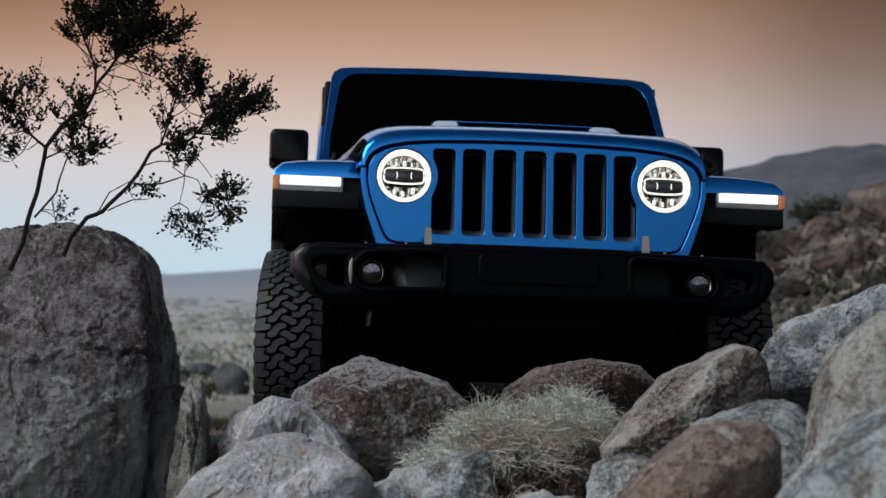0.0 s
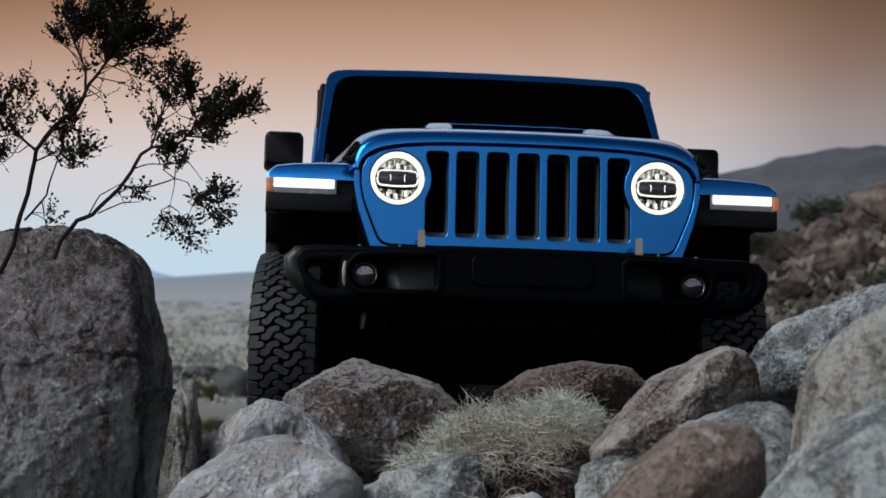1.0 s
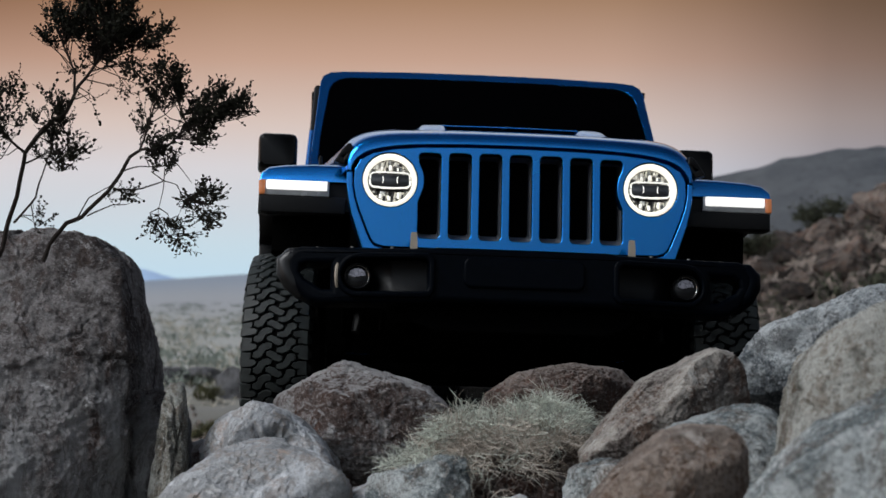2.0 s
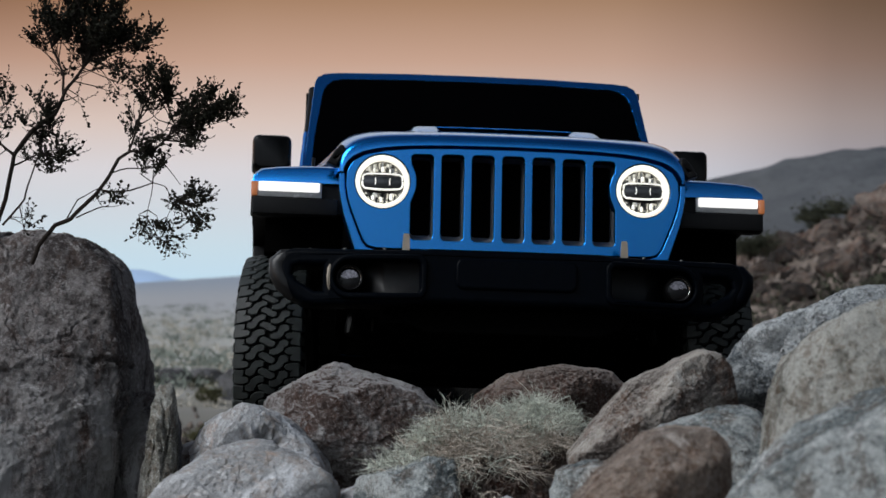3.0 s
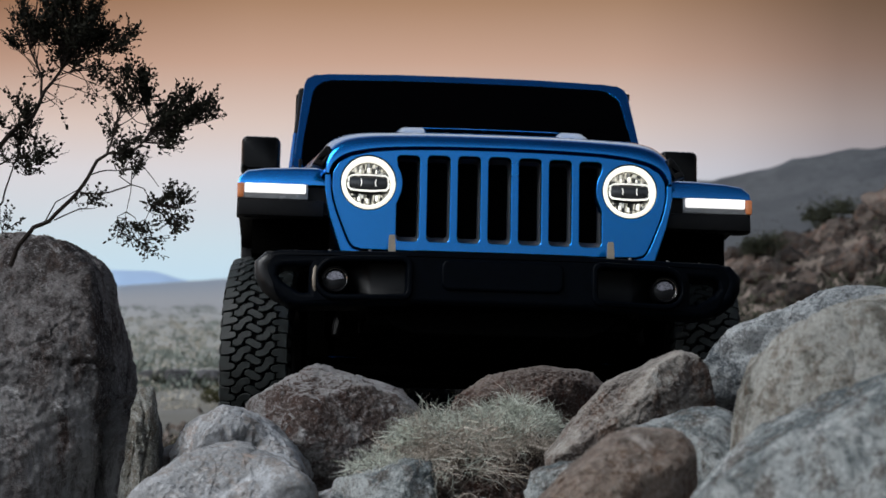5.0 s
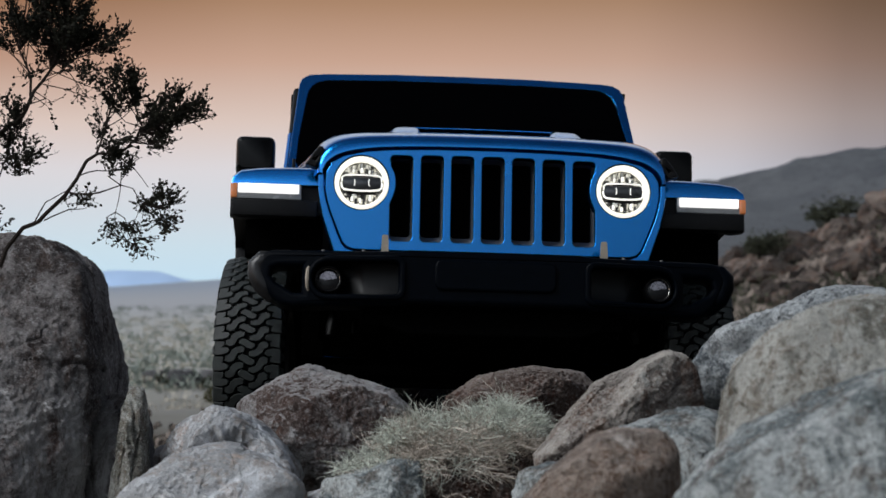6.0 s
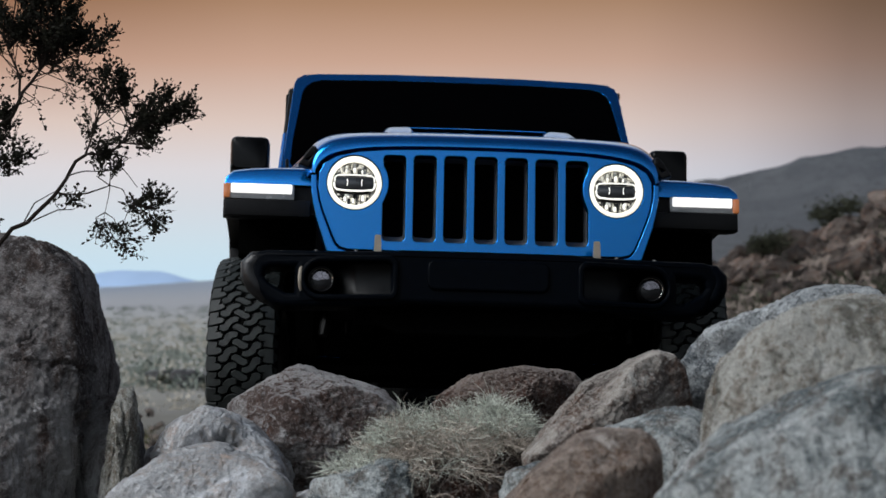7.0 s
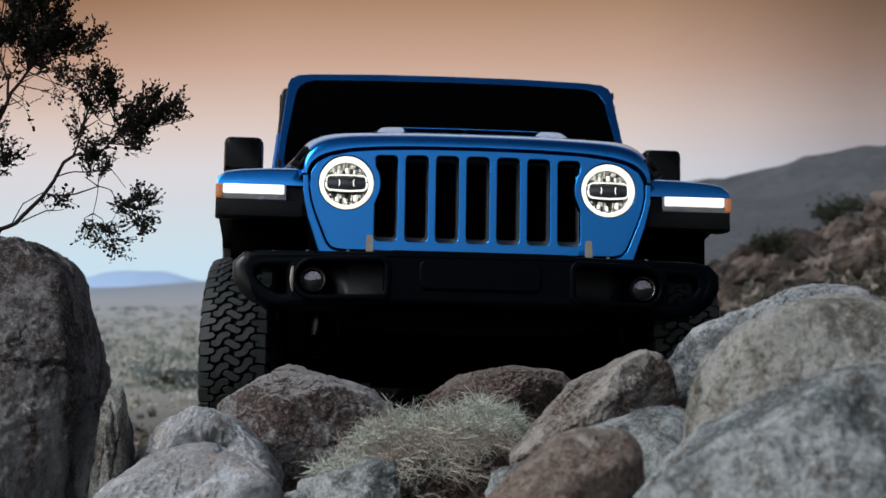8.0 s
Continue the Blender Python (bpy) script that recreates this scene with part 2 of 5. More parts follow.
M_ROCK_BIG = rock("dark_varnished_boulder", (0.058, 0.048, 0.047), (0.27, 0.25, 0.248), (0.54, 0.535, 0.54), 0.9, (0.085, 0.060, 0.052), 0.8, 0.65, tall=0.22, rugged=1.9, specks=1.0, lichen=(0.36, -0.04, (0.46, 0.46, 0.465)))
M_ROCK_PALE = rock("pale_grey_stone", (0.30, 0.305, 0.312), (0.60, 0.615, 0.64), (0.70, 0.71, 0.73), 1.1, (0.28, 0.235, 0.205), 0.6, 0.6, rugged=0.55, specks=0.4)
M_ROCK_BROWN = rock("reddish_brown_stone", (0.14, 0.102, 0.09), (0.39, 0.365, 0.355), (0.62, 0.62, 0.625), 1.1, (0.112, 0.064, 0.050), 0.68, 0.5, lit_dust=0.75)
M_ROCK_WEDGE = rock("grey_brown_stone", (0.105, 0.086, 0.077), (0.40, 0.365, 0.33), (0.62, 0.59, 0.55), 1.2, (0.135, 0.080, 0.056), 0.7, 0.6, lit_dust=0.55)
M_ROCK_GREY = rock("speckled_grey_granite", (0.14, 0.165, 0.172), (0.45, 0.48, 0.48), (0.73, 0.755, 0.745), 1.3, (0.135, 0.108, 0.088), 0.65, 0.5)
M_ROCK_TAN = rock("tan_lichen_granite", (0.20, 0.192, 0.165), (0.49, 0.485, 0.445), (0.66, 0.68, 0.67), 1.2, (0.19, 0.142, 0.102), 0.6, 0.32, specks=1.0)
M_ROCK_WARM = rock("warm_brown_stone", (0.13, 0.096, 0.076), (0.38, 0.30, 0.25), (0.54, 0.50, 0.47), 1.5, (0.15, 0.080, 0.045), 0.65, 0.7, lit_dust=0.3)
M_ROCK_HILL = rock("hillside_stone", (0.012, 0.0095, 0.0085), (0.102, 0.082, 0.071), (0.20, 0.172, 0.154), 0.3, (0.080, 0.040, 0.024), 0.6, 0.6, 0.7)
M_ROCK_RED = rock("dark_red_stone", (0.075, 0.050, 0.041), (0.23, 0.18, 0.155), (0.42, 0.39, 0.37), 1.2, (0.105, 0.045, 0.030), 0.65, 0.6, lit_dust=0.7)
M_ROCK_DARK = rock("dark_grey_stone", (0.045, 0.045, 0.049), (0.10, 0.10, 0.105), (0.15, 0.15, 0.155), 0.6, (0.03, 0.022, 0.018), 0.5, 0.3, 0.2)
M_ROCK_SPECK = rock("salt_and_pepper_granite", (0.12, 0.137, 0.152), (0.46, 0.49, 0.505), (0.86, 0.88, 0.88), 1.4, (0.10, 0.10, 0.10), 0.6, 0.15)


def desert_ground(name, a, b, c, scale, bump, shelf=None):
    m, n, l, bsdf = material(name)
    co = n.new("ShaderNodeTexCoord").outputs["Object"]
    col = mix_node(n, l, ramp_node(n, l, noise_node(n, l, co, scale, 8, 0.6), [(0.4, 0.0), (0.62, 1.0)]), a, b)
    col = mix_node(n, l, ramp_node(n, l, noise_node(n, l, co, scale * 7, 6, 0.7), [(0.5, 0.0), (0.66, 0.8)]), col, c)
    col = mix_node(n, l, ramp_node(n, l, noise_node(n, l, co, scale * 0.05, 6, 0.6), [(0.42, 0.0), (0.6, 0.5)]), col, b)
    if shelf:   # dark stony soil and painted gap shade on the rubble shelf, pale sand beyond
        sep = n.new("ShaderNodeSeparateXYZ")
        l.new(co, sep.inputs[0])
        way = n.new("ShaderNodeMapRange")
        way.inputs["From Min"].default_value, way.inputs["From Max"].default_value = 38.0, 80.0
        l.new(sep.outputs["Y"], way.inputs["Value"])
        tufts = n.new("ShaderNodeMapRange")   # bands of dry straw on the nearer plain
        tufts.inputs["From Min"].default_value, tufts.inputs["From Max"].default_value = 150.0, 60.0
        l.new(sep.outputs["Y"], tufts.inputs["Value"])
        bands = mix_node(n, l, 1.0, ramp_node(n, l, noise_node(n, l, co, 0.16, 6, 0.65), [(0.44, 0.0), (0.62, 0.45)]), tufts.outputs[0], "MULTIPLY")
        col = mix_node(n, l, bands, col, (0.35, 0.335, 0.28))
        for near, beyond, tone in ((150.0, 300.0, (0.36, 0.365, 0.39)), (420.0, 900.0, (0.25, 0.295, 0.355))):   # haze put into the far ground's blue tones, with denser scrub
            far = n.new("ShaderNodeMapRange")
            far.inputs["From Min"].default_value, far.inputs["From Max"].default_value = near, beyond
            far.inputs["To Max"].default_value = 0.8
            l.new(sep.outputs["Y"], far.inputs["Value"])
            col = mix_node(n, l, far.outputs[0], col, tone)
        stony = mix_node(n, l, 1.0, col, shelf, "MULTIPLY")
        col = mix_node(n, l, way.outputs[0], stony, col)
        side = n.new("ShaderNodeMath")   # the hill's stony soil, darkened further as shadow between its stones
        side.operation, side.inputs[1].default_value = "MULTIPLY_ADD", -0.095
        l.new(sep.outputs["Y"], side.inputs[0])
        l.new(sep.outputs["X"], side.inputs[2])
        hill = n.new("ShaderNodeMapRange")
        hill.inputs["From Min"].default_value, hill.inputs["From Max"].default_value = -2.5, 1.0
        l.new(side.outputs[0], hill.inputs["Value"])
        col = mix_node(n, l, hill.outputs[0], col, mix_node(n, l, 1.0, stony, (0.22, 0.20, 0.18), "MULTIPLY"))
    l.new(col, bsdf.inputs["Base Color"])
    bsdf.inputs["Roughness"].default_value, bsdf.inputs["Specular IOR Level"].default_value = 0.95, 0.15
    l.new(bump_node(n, l, noise_node(n, l, co, scale * 12, 6, 0.7), 0.6, bump), bsdf.inputs["Normal"])
    return m


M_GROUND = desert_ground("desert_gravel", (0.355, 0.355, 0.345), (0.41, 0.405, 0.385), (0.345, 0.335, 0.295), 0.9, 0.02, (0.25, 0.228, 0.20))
M_MOUNTAIN = desert_ground("dusky_mountain_slope", (0.076, 0.082, 0.092), (0.132, 0.137, 0.147), (0.043, 0.048, 0.053), 0.022, 7.0)
# The blue is distance haze, put into the mesa's base colour.
M_FARMT = plain("hazed_blue_range", (0.40, 0.55, 0.78), 1.0, vary=0.05, scale=0.002)


def leafy(name, a, b, rough=0.8):
    m, n, l, bsdf = material(name)
    g = n.new("ShaderNodeNewGeometry")
    l.new(ramp_node(n, l, g.outputs["Random Per Island"], [(0.0, a), (1.0, b)]), bsdf.inputs["Base Color"])
    bsdf.inputs["Roughness"].default_value, bsdf.inputs["Specular IOR Level"].default_value = rough, 0.2
    return m


M_LEAF = leafy("dark_olive_leaves", (0.005, 0.005, 0.003), (0.018, 0.018, 0.010))
M_BARK = plain("grey_brown_bark", (0.028, 0.022, 0.019), 0.95, 0, 0, 0.1, 0.35, 90, 0.5)
M_STRAW = leafy("dry_grass_strands", (0.19, 0.195, 0.16), (0.81, 0.85, 0.745), 0.9)
M_STRAW_BROWN = leafy("tan_dead_grass_strands", (0.15, 0.12, 0.092), (0.74, 0.66, 0.57), 0.9)
M_SHRUB = leafy("dark_desert_shrub", (0.020, 0.023, 0.015), (0.075, 0.08, 0.052))
# This pale tone takes in some of the haze over the plain.
M_SHRUB_PALE = leafy("hazed_grey_green_shrub", (0.165, 0.195, 0.17), (0.26, 0.285, 0.25))
M_SCREE = leafy("broken_hill_stones", (0.005, 0.004, 0.0035), (0.235, 0.192, 0.164))
M_SHRUB_OLIVE = leafy("yellow_olive_grass", (0.05, 0.05, 0.022), (0.15, 0.145, 0.075))
M_SHRUB_DRY = leafy("dry_brush", (0.37, 0.345, 0.285), (0.50, 0.46, 0.385))


# ---- mesh helpers ----
def smooth_mesh(me, angle=35):
    for p in me.polygons:
        p.use_smooth = True
    me.set_sharp_from_angle(angle=radians(angle))


def finish(bm, name, mat, angle=35):
    me = bpy.data.meshes.new(name)
    bmesh.ops.recalc_face_normals(bm, faces=bm.faces)
    bm.to_mesh(me)
    bm.free()
    me.materials.append(mat)
    smooth_mesh(me, angle)
    return me


def part(name, bm, mat, parent=None, label="", angle=35):
    """Links a bmesh, or a mesh, as one object under a thing or under a part."""
    me = bm
    if isinstance(bm, bmesh.types.BMesh):
        me = finish(bm, name, mat, angle)
    ob = new(name, me)
    ob.parent = parent
    return tagged(ob, label)


def box(x0, x1, y0, y1, z0, z1, bevel=0.0, seg=2, bm=None):
    bm = bm or bmesh.new()
    m = Matrix.Translation(((x0 + x1) / 2, (y0 + y1) / 2, (z0 + z1) / 2)) @ Matrix.Diagonal((x1 - x0, y1 - y0, z1 - z0, 1))
    made = bmesh.ops.create_cube(bm, size=1, matrix=m)["verts"]
    if bevel:
        edges = {e for v in made for e in v.link_edges}
        bmesh.ops.bevel(bm, geom=list(edges), offset=bevel, segments=seg, affect="EDGES", profile=0.6)
    return bm


def tube(points, radii, sides=8, bm=None):
    """A round bar along points, closed at both ends."""
    bm = bm or bmesh.new()
    pts = [Vector(p) for p in points]
    rings, up = [], Vector((0.31, 0.95, 0.05))
    for i, p in enumerate(pts):
        d = (pts[min(i + 1, len(pts) - 1)] - pts[max(i - 1, 0)]).normalized()
        a = d.cross(up).normalized()
        b = d.cross(a)
        r = radii[i] if isinstance(radii, (list, tuple)) else radii
        rings.append([bm.verts.new(p + (a * math.cos(k * math.tau / sides) + b * math.sin(k * math.tau / sides)) * r) for k in range(sides)])
    for r0, r1 in zip(rings, rings[1:]):
        for k in range(sides):
            bm.faces.new((r0[k], r0[(k + 1) % sides], r1[(k + 1) % sides], r1[k]))
    bm.faces.new(rings[0][::-1])
    bm.faces.new(rings[-1])
    return bm


def loft(sections, close=False, cap=False, bm=None):
    """A skin over sections, each with the same number of points."""
    bm = bm or bmesh.new()
    rows = [[bm.verts.new(p) for p in s] for s in sections]
    k = len(rows[0])
    for a, b in zip(rows, rows[1:]):
        for i in range(k if close else k - 1):
            bm.faces.new((a[i], a[(i + 1) % k], b[(i + 1) % k], b[i]))
    if cap:
        bm.faces.new(rows[0])
        bm.faces.new(rows[-1][::-1])
    return bm


def rounded(x0, x1, z0, z1, r, n=5):
    """A rectangle's outline in x and z with round corners."""
    out = []
    for cx, cz, a0 in ((x1 - r, z1 - r, 0), (x0 + r, z1 - r, 90), (x0 + r, z0 + r, 180), (x1 - r, z0 + r, 270)):
        out += [(cx + r * math.cos(radians(a0 + 90 * i / n)), cz + r * math.sin(radians(a0 + 90 * i / n))) for i in range(n + 1)]
    return out


def pill(x0, x1, z0, z1, r0, r1, n=8):
    """A rectangle's outline in x and z, with corners of radius r1 at x1 and r0 at x0."""
    out = []
    for x, side, z, up, r, a0 in ((x1, -1, z1, -1, r1, 0), (x0, 1, z1, -1, r0, 90), (x0, 1, z0, 1, r0, 180), (x1, -1, z0, 1, r1, 270)):
        out += [(x + side * r + r * math.cos(radians(a0 + 90 * i / n)), z + up * r + r * math.sin(radians(a0 + 90 * i / n))) for i in range(n + 1)]
    return out


def circle(cx, cz, r, n=40):
    return [(cx + r * math.cos(i * math.tau / n), cz + r * math.sin(i * math.tau / n)) for i in range(n)]


def plate(name, loops, y0, y1, bevel, mat, bend=None):
    """A plate in x and z from y0 back to y1, with rounded rims; the loops after the first are openings through it."""
    cu = bpy.data.curves.new(name, "CURVE")
    cu.dimensions, cu.fill_mode = "2D", "BOTH"
    cu.extrude, cu.bevel_depth, cu.bevel_resolution, cu.offset = (y1 - y0) / 2 - bevel, bevel, 3, -bevel
    for lp in loops:
        s = cu.splines.new("POLY")
        s.points.add(len(lp) - 1)
        for p, (x, z) in zip(s.points, lp):
            p.co = (x, z, 0, 1)
        s.use_cyclic_u = True
    tmp = new(name, cu)
    bpy.context.view_layer.update()
    me = bpy.data.meshes.new_from_object(tmp.evaluated_get(bpy.context.evaluated_depsgraph_get()))
    bpy.data.objects.remove(tmp)
    bpy.data.curves.remove(cu)
    me.name = name
    for v in me.vertices:
        x, z, d = v.co
        y = (y0 + y1) / 2 - d
        v.co = (x, bend(x, z, y) if bend else y, z)
    me.materials.clear()
    me.materials.append(mat)
    smooth_mesh(me, 12)
    return me


def mirrored(half):
    """A closed outline from its right half, listed from the top middle down to the bottom middle."""
    return half + [(-x, z) for x, z in reversed(half) if x > 1e-6]


def grown(half, d):
    """A half outline moved outwards by d."""
    out = []
    for i, (x, z) in enumerate(half):
        (ax, az), (bx, bz) = half[max(i - 1, 0)], half[min(i + 1, len(half) - 1)]
        ln = math.hypot(bx - ax, bz - az)
        out.append((x + d * (az - bz) / ln if x > 1e-6 else 0.0, z + d * (bx - ax) / ln))
    return out


def curved(pts, n=4):
    """A smooth line through points in a plane, with n steps between each two."""
    out = []
    for i in range(len(pts) - 1):
        p0, p1, p2, p3 = (Vector(pts[min(max(i + k, 0), len(pts) - 1)]) for k in (-1, 0, 1, 2))
        for j in range(n):
            t = j / n
            out.append(tuple(0.5 * (2 * p1 + (p2 - p0) * t + (2 * p0 - 5 * p1 + 4 * p2 - p3) * t * t + (3 * p1 - p0 - 3 * p2 + p3) * t ** 3)))
    return out + [tuple(pts[-1])]


def lathe(profile, n=48, bm=None):
    """A turned body round the y axis, from pairs of y and radius."""
    bm = bm or bmesh.new()
    rows = [[bm.verts.new((r * math.cos(k * math.tau / n), y, r * math.sin(k * math.tau / n))) for k in range(n)] for y, r in profile]
    for a, b in zip(rows, rows[1:]):
        for k in range(n):
            bm.faces.new((a[k], a[(k + 1) % n], b[(k + 1) % n], b[k]))
    bm.faces.new(rows[0])
    bm.faces.new(rows[-1])
    return bm


def moved(bm, m):
    bmesh.ops.transform(bm, matrix=m, verts=bm.verts)
    return bm


def joined(*bms):
    out = bmesh.new()
    for b in bms:
        me = bpy.data.meshes.new("tmp")
        b.to_mesh(me)
        b.free()
        out.from_mesh(me)
        bpy.data.meshes.remove(me)
    return out


# ---- land ----
def ease(t):
    t = min(1.0, max(0.0, t))
    return t * t * (3 - 2 * t)


def land(x, y):
    """Height of the ground: a shelf of rubble, a slope under the vehicle, the open plain, a stony hill to the east."""
    z = 0.17 - 0.171 * min(max(y - 7.6, 0), 5.0) - 1.75 * ease((y - 12.6) / 40) - 0.0012 * max(0, min(y, 1200) - 60) - 0.0022 * max(0, y - 1200)
    u = x - 0.095 * y
    z += (1.35 + 0.43 * min(max(u, 0), 40)) * ease((u + 3.5) / 6) * ease((y - 9) / 60) * (1 - ease((y - 125) / 90))
    z += 0.35 * ease((x - 1.2) / 2.5) * ease((y - 2) / 3) * (1 - ease((y - 12) / 10))
    z += ease((y - 400) / 1000) * min(12, 92 * max(0, x / max(y, 1) + 0.177))   # the plain rises gently towards the mountain
    z += 0.10 * noise.noise((x * 0.35, y * 0.35, 0.2)) * ease((y - 6) / 10) + 0.03 * noise.noise((x * 1.7, y * 1.7, 3))
    return z


def land_sheet():
    bm = bmesh.new()
    ys = [-40, -15, -6] + [-2 + 0.25 * i for i in range(73)] + [16.5 * 1.045 ** i for i in range(0, 132)]
    rows = []
    for y in ys:
        half = 10 + 0.9 * max(0, y)
        cols = 90
        rows.append([bm.verts.new((x, y, land(x, y))) for x in (half * ((2 * i / cols - 1) * 0.35 + 0.65 * (2 * i / cols - 1) ** 3) + 0.05 * max(0, min(y, 200)) for i in range(cols + 1))])
    for a, b in zip(rows, rows[1:]):
        for i in range(len(a) - 1):
            bm.faces.new((a[i], a[i + 1], b[i + 1], b[i]))
    return bm


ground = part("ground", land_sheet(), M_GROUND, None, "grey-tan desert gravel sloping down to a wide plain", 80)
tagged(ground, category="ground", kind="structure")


def mountain():
    """A bare dusky range that climbs towards the east, with spurs and gullies."""
    bm = bmesh.new()
    prof = [(-420, -12), (-190, -12), (-100, -8), (0, 24), (100, 52), (150, 70), (190, 71), (215, 76), (245, 86), (280, 94), (312, 97), (345, 97), (420, 104), (600, 130), (1200, 140), (2000, 60)]

    def crest(x):
        for (a, za), (b, zb) in zip(prof, prof[1:]):
            if a <= x <= b:
                return za + (zb - za) * ease((x - a) / (b - a)) * 0.5 + (zb - za) * 0.5 * (x - a) / (b - a)
        return 0
    rows = []
    for j in range(41):
        y = 1100 + 20 * j
        f = ease((y - 1100) / 400) if y < 1500 else 1 - ease((y - 1500) / 400)
        row = []
        for i in range(190):
            x = -222 + i * 11
            ridge = noise.ridged_multi_fractal((x * 0.006, y * 0.006, 1.3), 0.9, 2.1, 5, 0.9, 2.0)
            h = crest(x * 1500 / max(y, 1300))
            row.append(bm.verts.new((x, y, -6 + (h + 6) * f * (0.94 + 0.06 * ridge * (1.7 if f < 0.9 else 0.8)) + 2.2 * f * noise.fractal((x * 0.04, y * 0.04, 7.0), 0.6, 2.0, 4))))
        rows.append(row)
    for a, b in zip(rows, rows[1:]):
        for i in range(len(a) - 1):
            bm.faces.new((a[i], a[i + 1], b[i + 1], b[i]))
    return bm


tagged(part("mountain", mountain(), M_MOUNTAIN, None, "bare dusky grey mountain range beyond the plain", 60), category="mountain", kind="structure")


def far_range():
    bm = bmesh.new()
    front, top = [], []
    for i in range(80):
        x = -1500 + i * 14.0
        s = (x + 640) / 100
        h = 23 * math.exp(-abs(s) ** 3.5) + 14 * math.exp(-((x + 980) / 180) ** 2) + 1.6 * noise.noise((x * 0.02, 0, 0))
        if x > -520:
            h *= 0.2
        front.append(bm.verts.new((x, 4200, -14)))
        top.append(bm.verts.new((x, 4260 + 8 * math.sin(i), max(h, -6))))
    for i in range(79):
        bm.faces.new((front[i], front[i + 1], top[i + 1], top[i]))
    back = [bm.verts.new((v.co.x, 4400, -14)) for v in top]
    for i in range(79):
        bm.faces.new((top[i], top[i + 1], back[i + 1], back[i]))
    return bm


tagged(part("far_range", far_range(), M_FARMT, None, "low haze-blue mesa on the far horizon", 60), category="mountain", kind="structure")


# ---- boulders ----
def stone(name, mat, centre, deep, cuts, label, seed, level=6, k=12.0, rough=0.05, warp=0.06, category="boulder", group="", chips=16, cracks=(), faces=()):
    """A weathered stone: a ball ground down by flat cuts (angle in the upright plane across the view, distance), then roughened.
    Every cut has two slanting neighbours, so that the stone turns round to its front and back."""
    rnd = random.Random(seed)
    planes = []
    for deg, d in cuts:
        a = radians(deg)
        planes.append((math.cos(a), 0.0, math.sin(a), d))
        for sign in (-1, 1):
            p = radians(sign * rnd.uniform(36, 56))
            dist = math.hypot(d * math.cos(p), deep * math.sin(p)) * rnd.uniform(0.92, 1.06)
            b = a + radians(rnd.uniform(-9, 9))
            planes.append((math.cos(b) * math.cos(p), math.sin(p), math.sin(b) * math.cos(p), dist))
    for sign in (-1, 1):
        for _ in range(2):
            t = Vector((rnd.uniform(-0.3, 0.3), sign, rnd.uniform(-0.15, 0.4))).normalized()
            planes.append((*t, deep * rnd.uniform(0.95, 1.05)))
    half = max(d for a, d in cuts if abs(math.cos(radians(a))) > 0.8)
    tall = min(d for a, d in cuts if math.sin(radians(a)) > 0.5)
    for t, f in faces:   # broad faces that turn to or from the light
        planes.append((*Vector(t).normalized(), f * math.hypot(half * t[0], deep * t[1], tall * t[2]) / Vector(t).length))
    pl = np.array(planes)
    bm = bmesh.new()
    bmesh.ops.create_icosphere(bm, subdivisions=level, radius=1)
    me = bpy.data.meshes.new(name)
    bm.to_mesh(me)
    bm.free()
    n = np.empty(len(me.vertices) * 3)
    me.vertices.foreach_get("co", n)
    n = n.reshape(-1, 3)
    def reach(d, table, power):
        return (np.maximum(d @ (table[:, :3] / table[:, 3:4]).T, 0) ** power).sum(1) ** (-1 / power)
    flat = []
    for _ in range(chips):   # facets knocked off by weather
        d = Vector((rnd.gauss(0, 0.5), rnd.choice((-1, -1, 1)), rnd.gauss(0.1, 0.45))).normalized()
        t = (d + 0.15 * Vector((rnd.gauss(0, 1), rnd.gauss(0, 1), rnd.gauss(0, 1)))).normalized()
        far = float(reach(np.array([d]), pl, k)[0])
        flat.append((*t, far * d.dot(t) * rnd.uniform(0.88, 0.985)))
    if flat:
        pl = np.vstack([pl, np.array(flat)])
    r = reach(n, pl, k * 2.2)
    co = n * r[:, None] * 1.03
    size = float(np.mean(r))
    off = Vector((seed * 7.3, seed * 3.1, seed * 1.7))
    for i in range(len(co)):
        p = Vector(co[i])
        q = p / size + off
        d = warp * size * noise.fractal(q * 0.9, 0.8, 2.0, 3)
        rid = noise.ridged_multi_fractal(q * 1.6, 1.0, 2.2, 4, 0.8, 2.0)
        d += rough * size * (rid - 1.0) * 0.6
        d += rough * 0.6 * size * noise.fractal(q * 4.5, 0.6, 2.1, 5)
        d += rough * 0.34 * size * noise.fractal(q * 15.0, 0.5, 2.1, 4)
        d -= rough * 0.5 * size * max(0.0, 0.22 - abs(noise.noise(q * 5.5))) ** 2 * 9   # weathered seams
        w = q + 0.22 * noise.noise_vector(q * 2.3)
        d += 0.42 * rough * size * noise.cell(Vector((w.x * 2.1, w.y * 2.1, w.z * 3.2)))   # ledges where the stone has split
        for x0, z0, x1, z1, wide, deep_in in cracks:
            if p.y < 0:
                wx = p.x + 0.02 * noise.noise(p * 9) + 0.008 * noise.noise(p * 41)
                wz = p.z + 0.02 * noise.noise(p * 9 + off) + 0.008 * noise.noise(p * 41 + off)
                f = min(1, max(0, ((wx - x0) * (x1 - x0) + (wz - z0) * (z1 - z0)) / ((x1 - x0) ** 2 + (z1 - z0) ** 2)))
                gap = math.hypot(wx - x0 - f * (x1 - x0), wz - z0 - f * (z1 - z0))
                if gap < wide:
                    d -= deep_in * (1 - gap / wide)
        co[i] += n[i] * d
    me.vertices.foreach_set("co", co.ravel())
    me.materials.append(mat)
    smooth_mesh(me, 50)
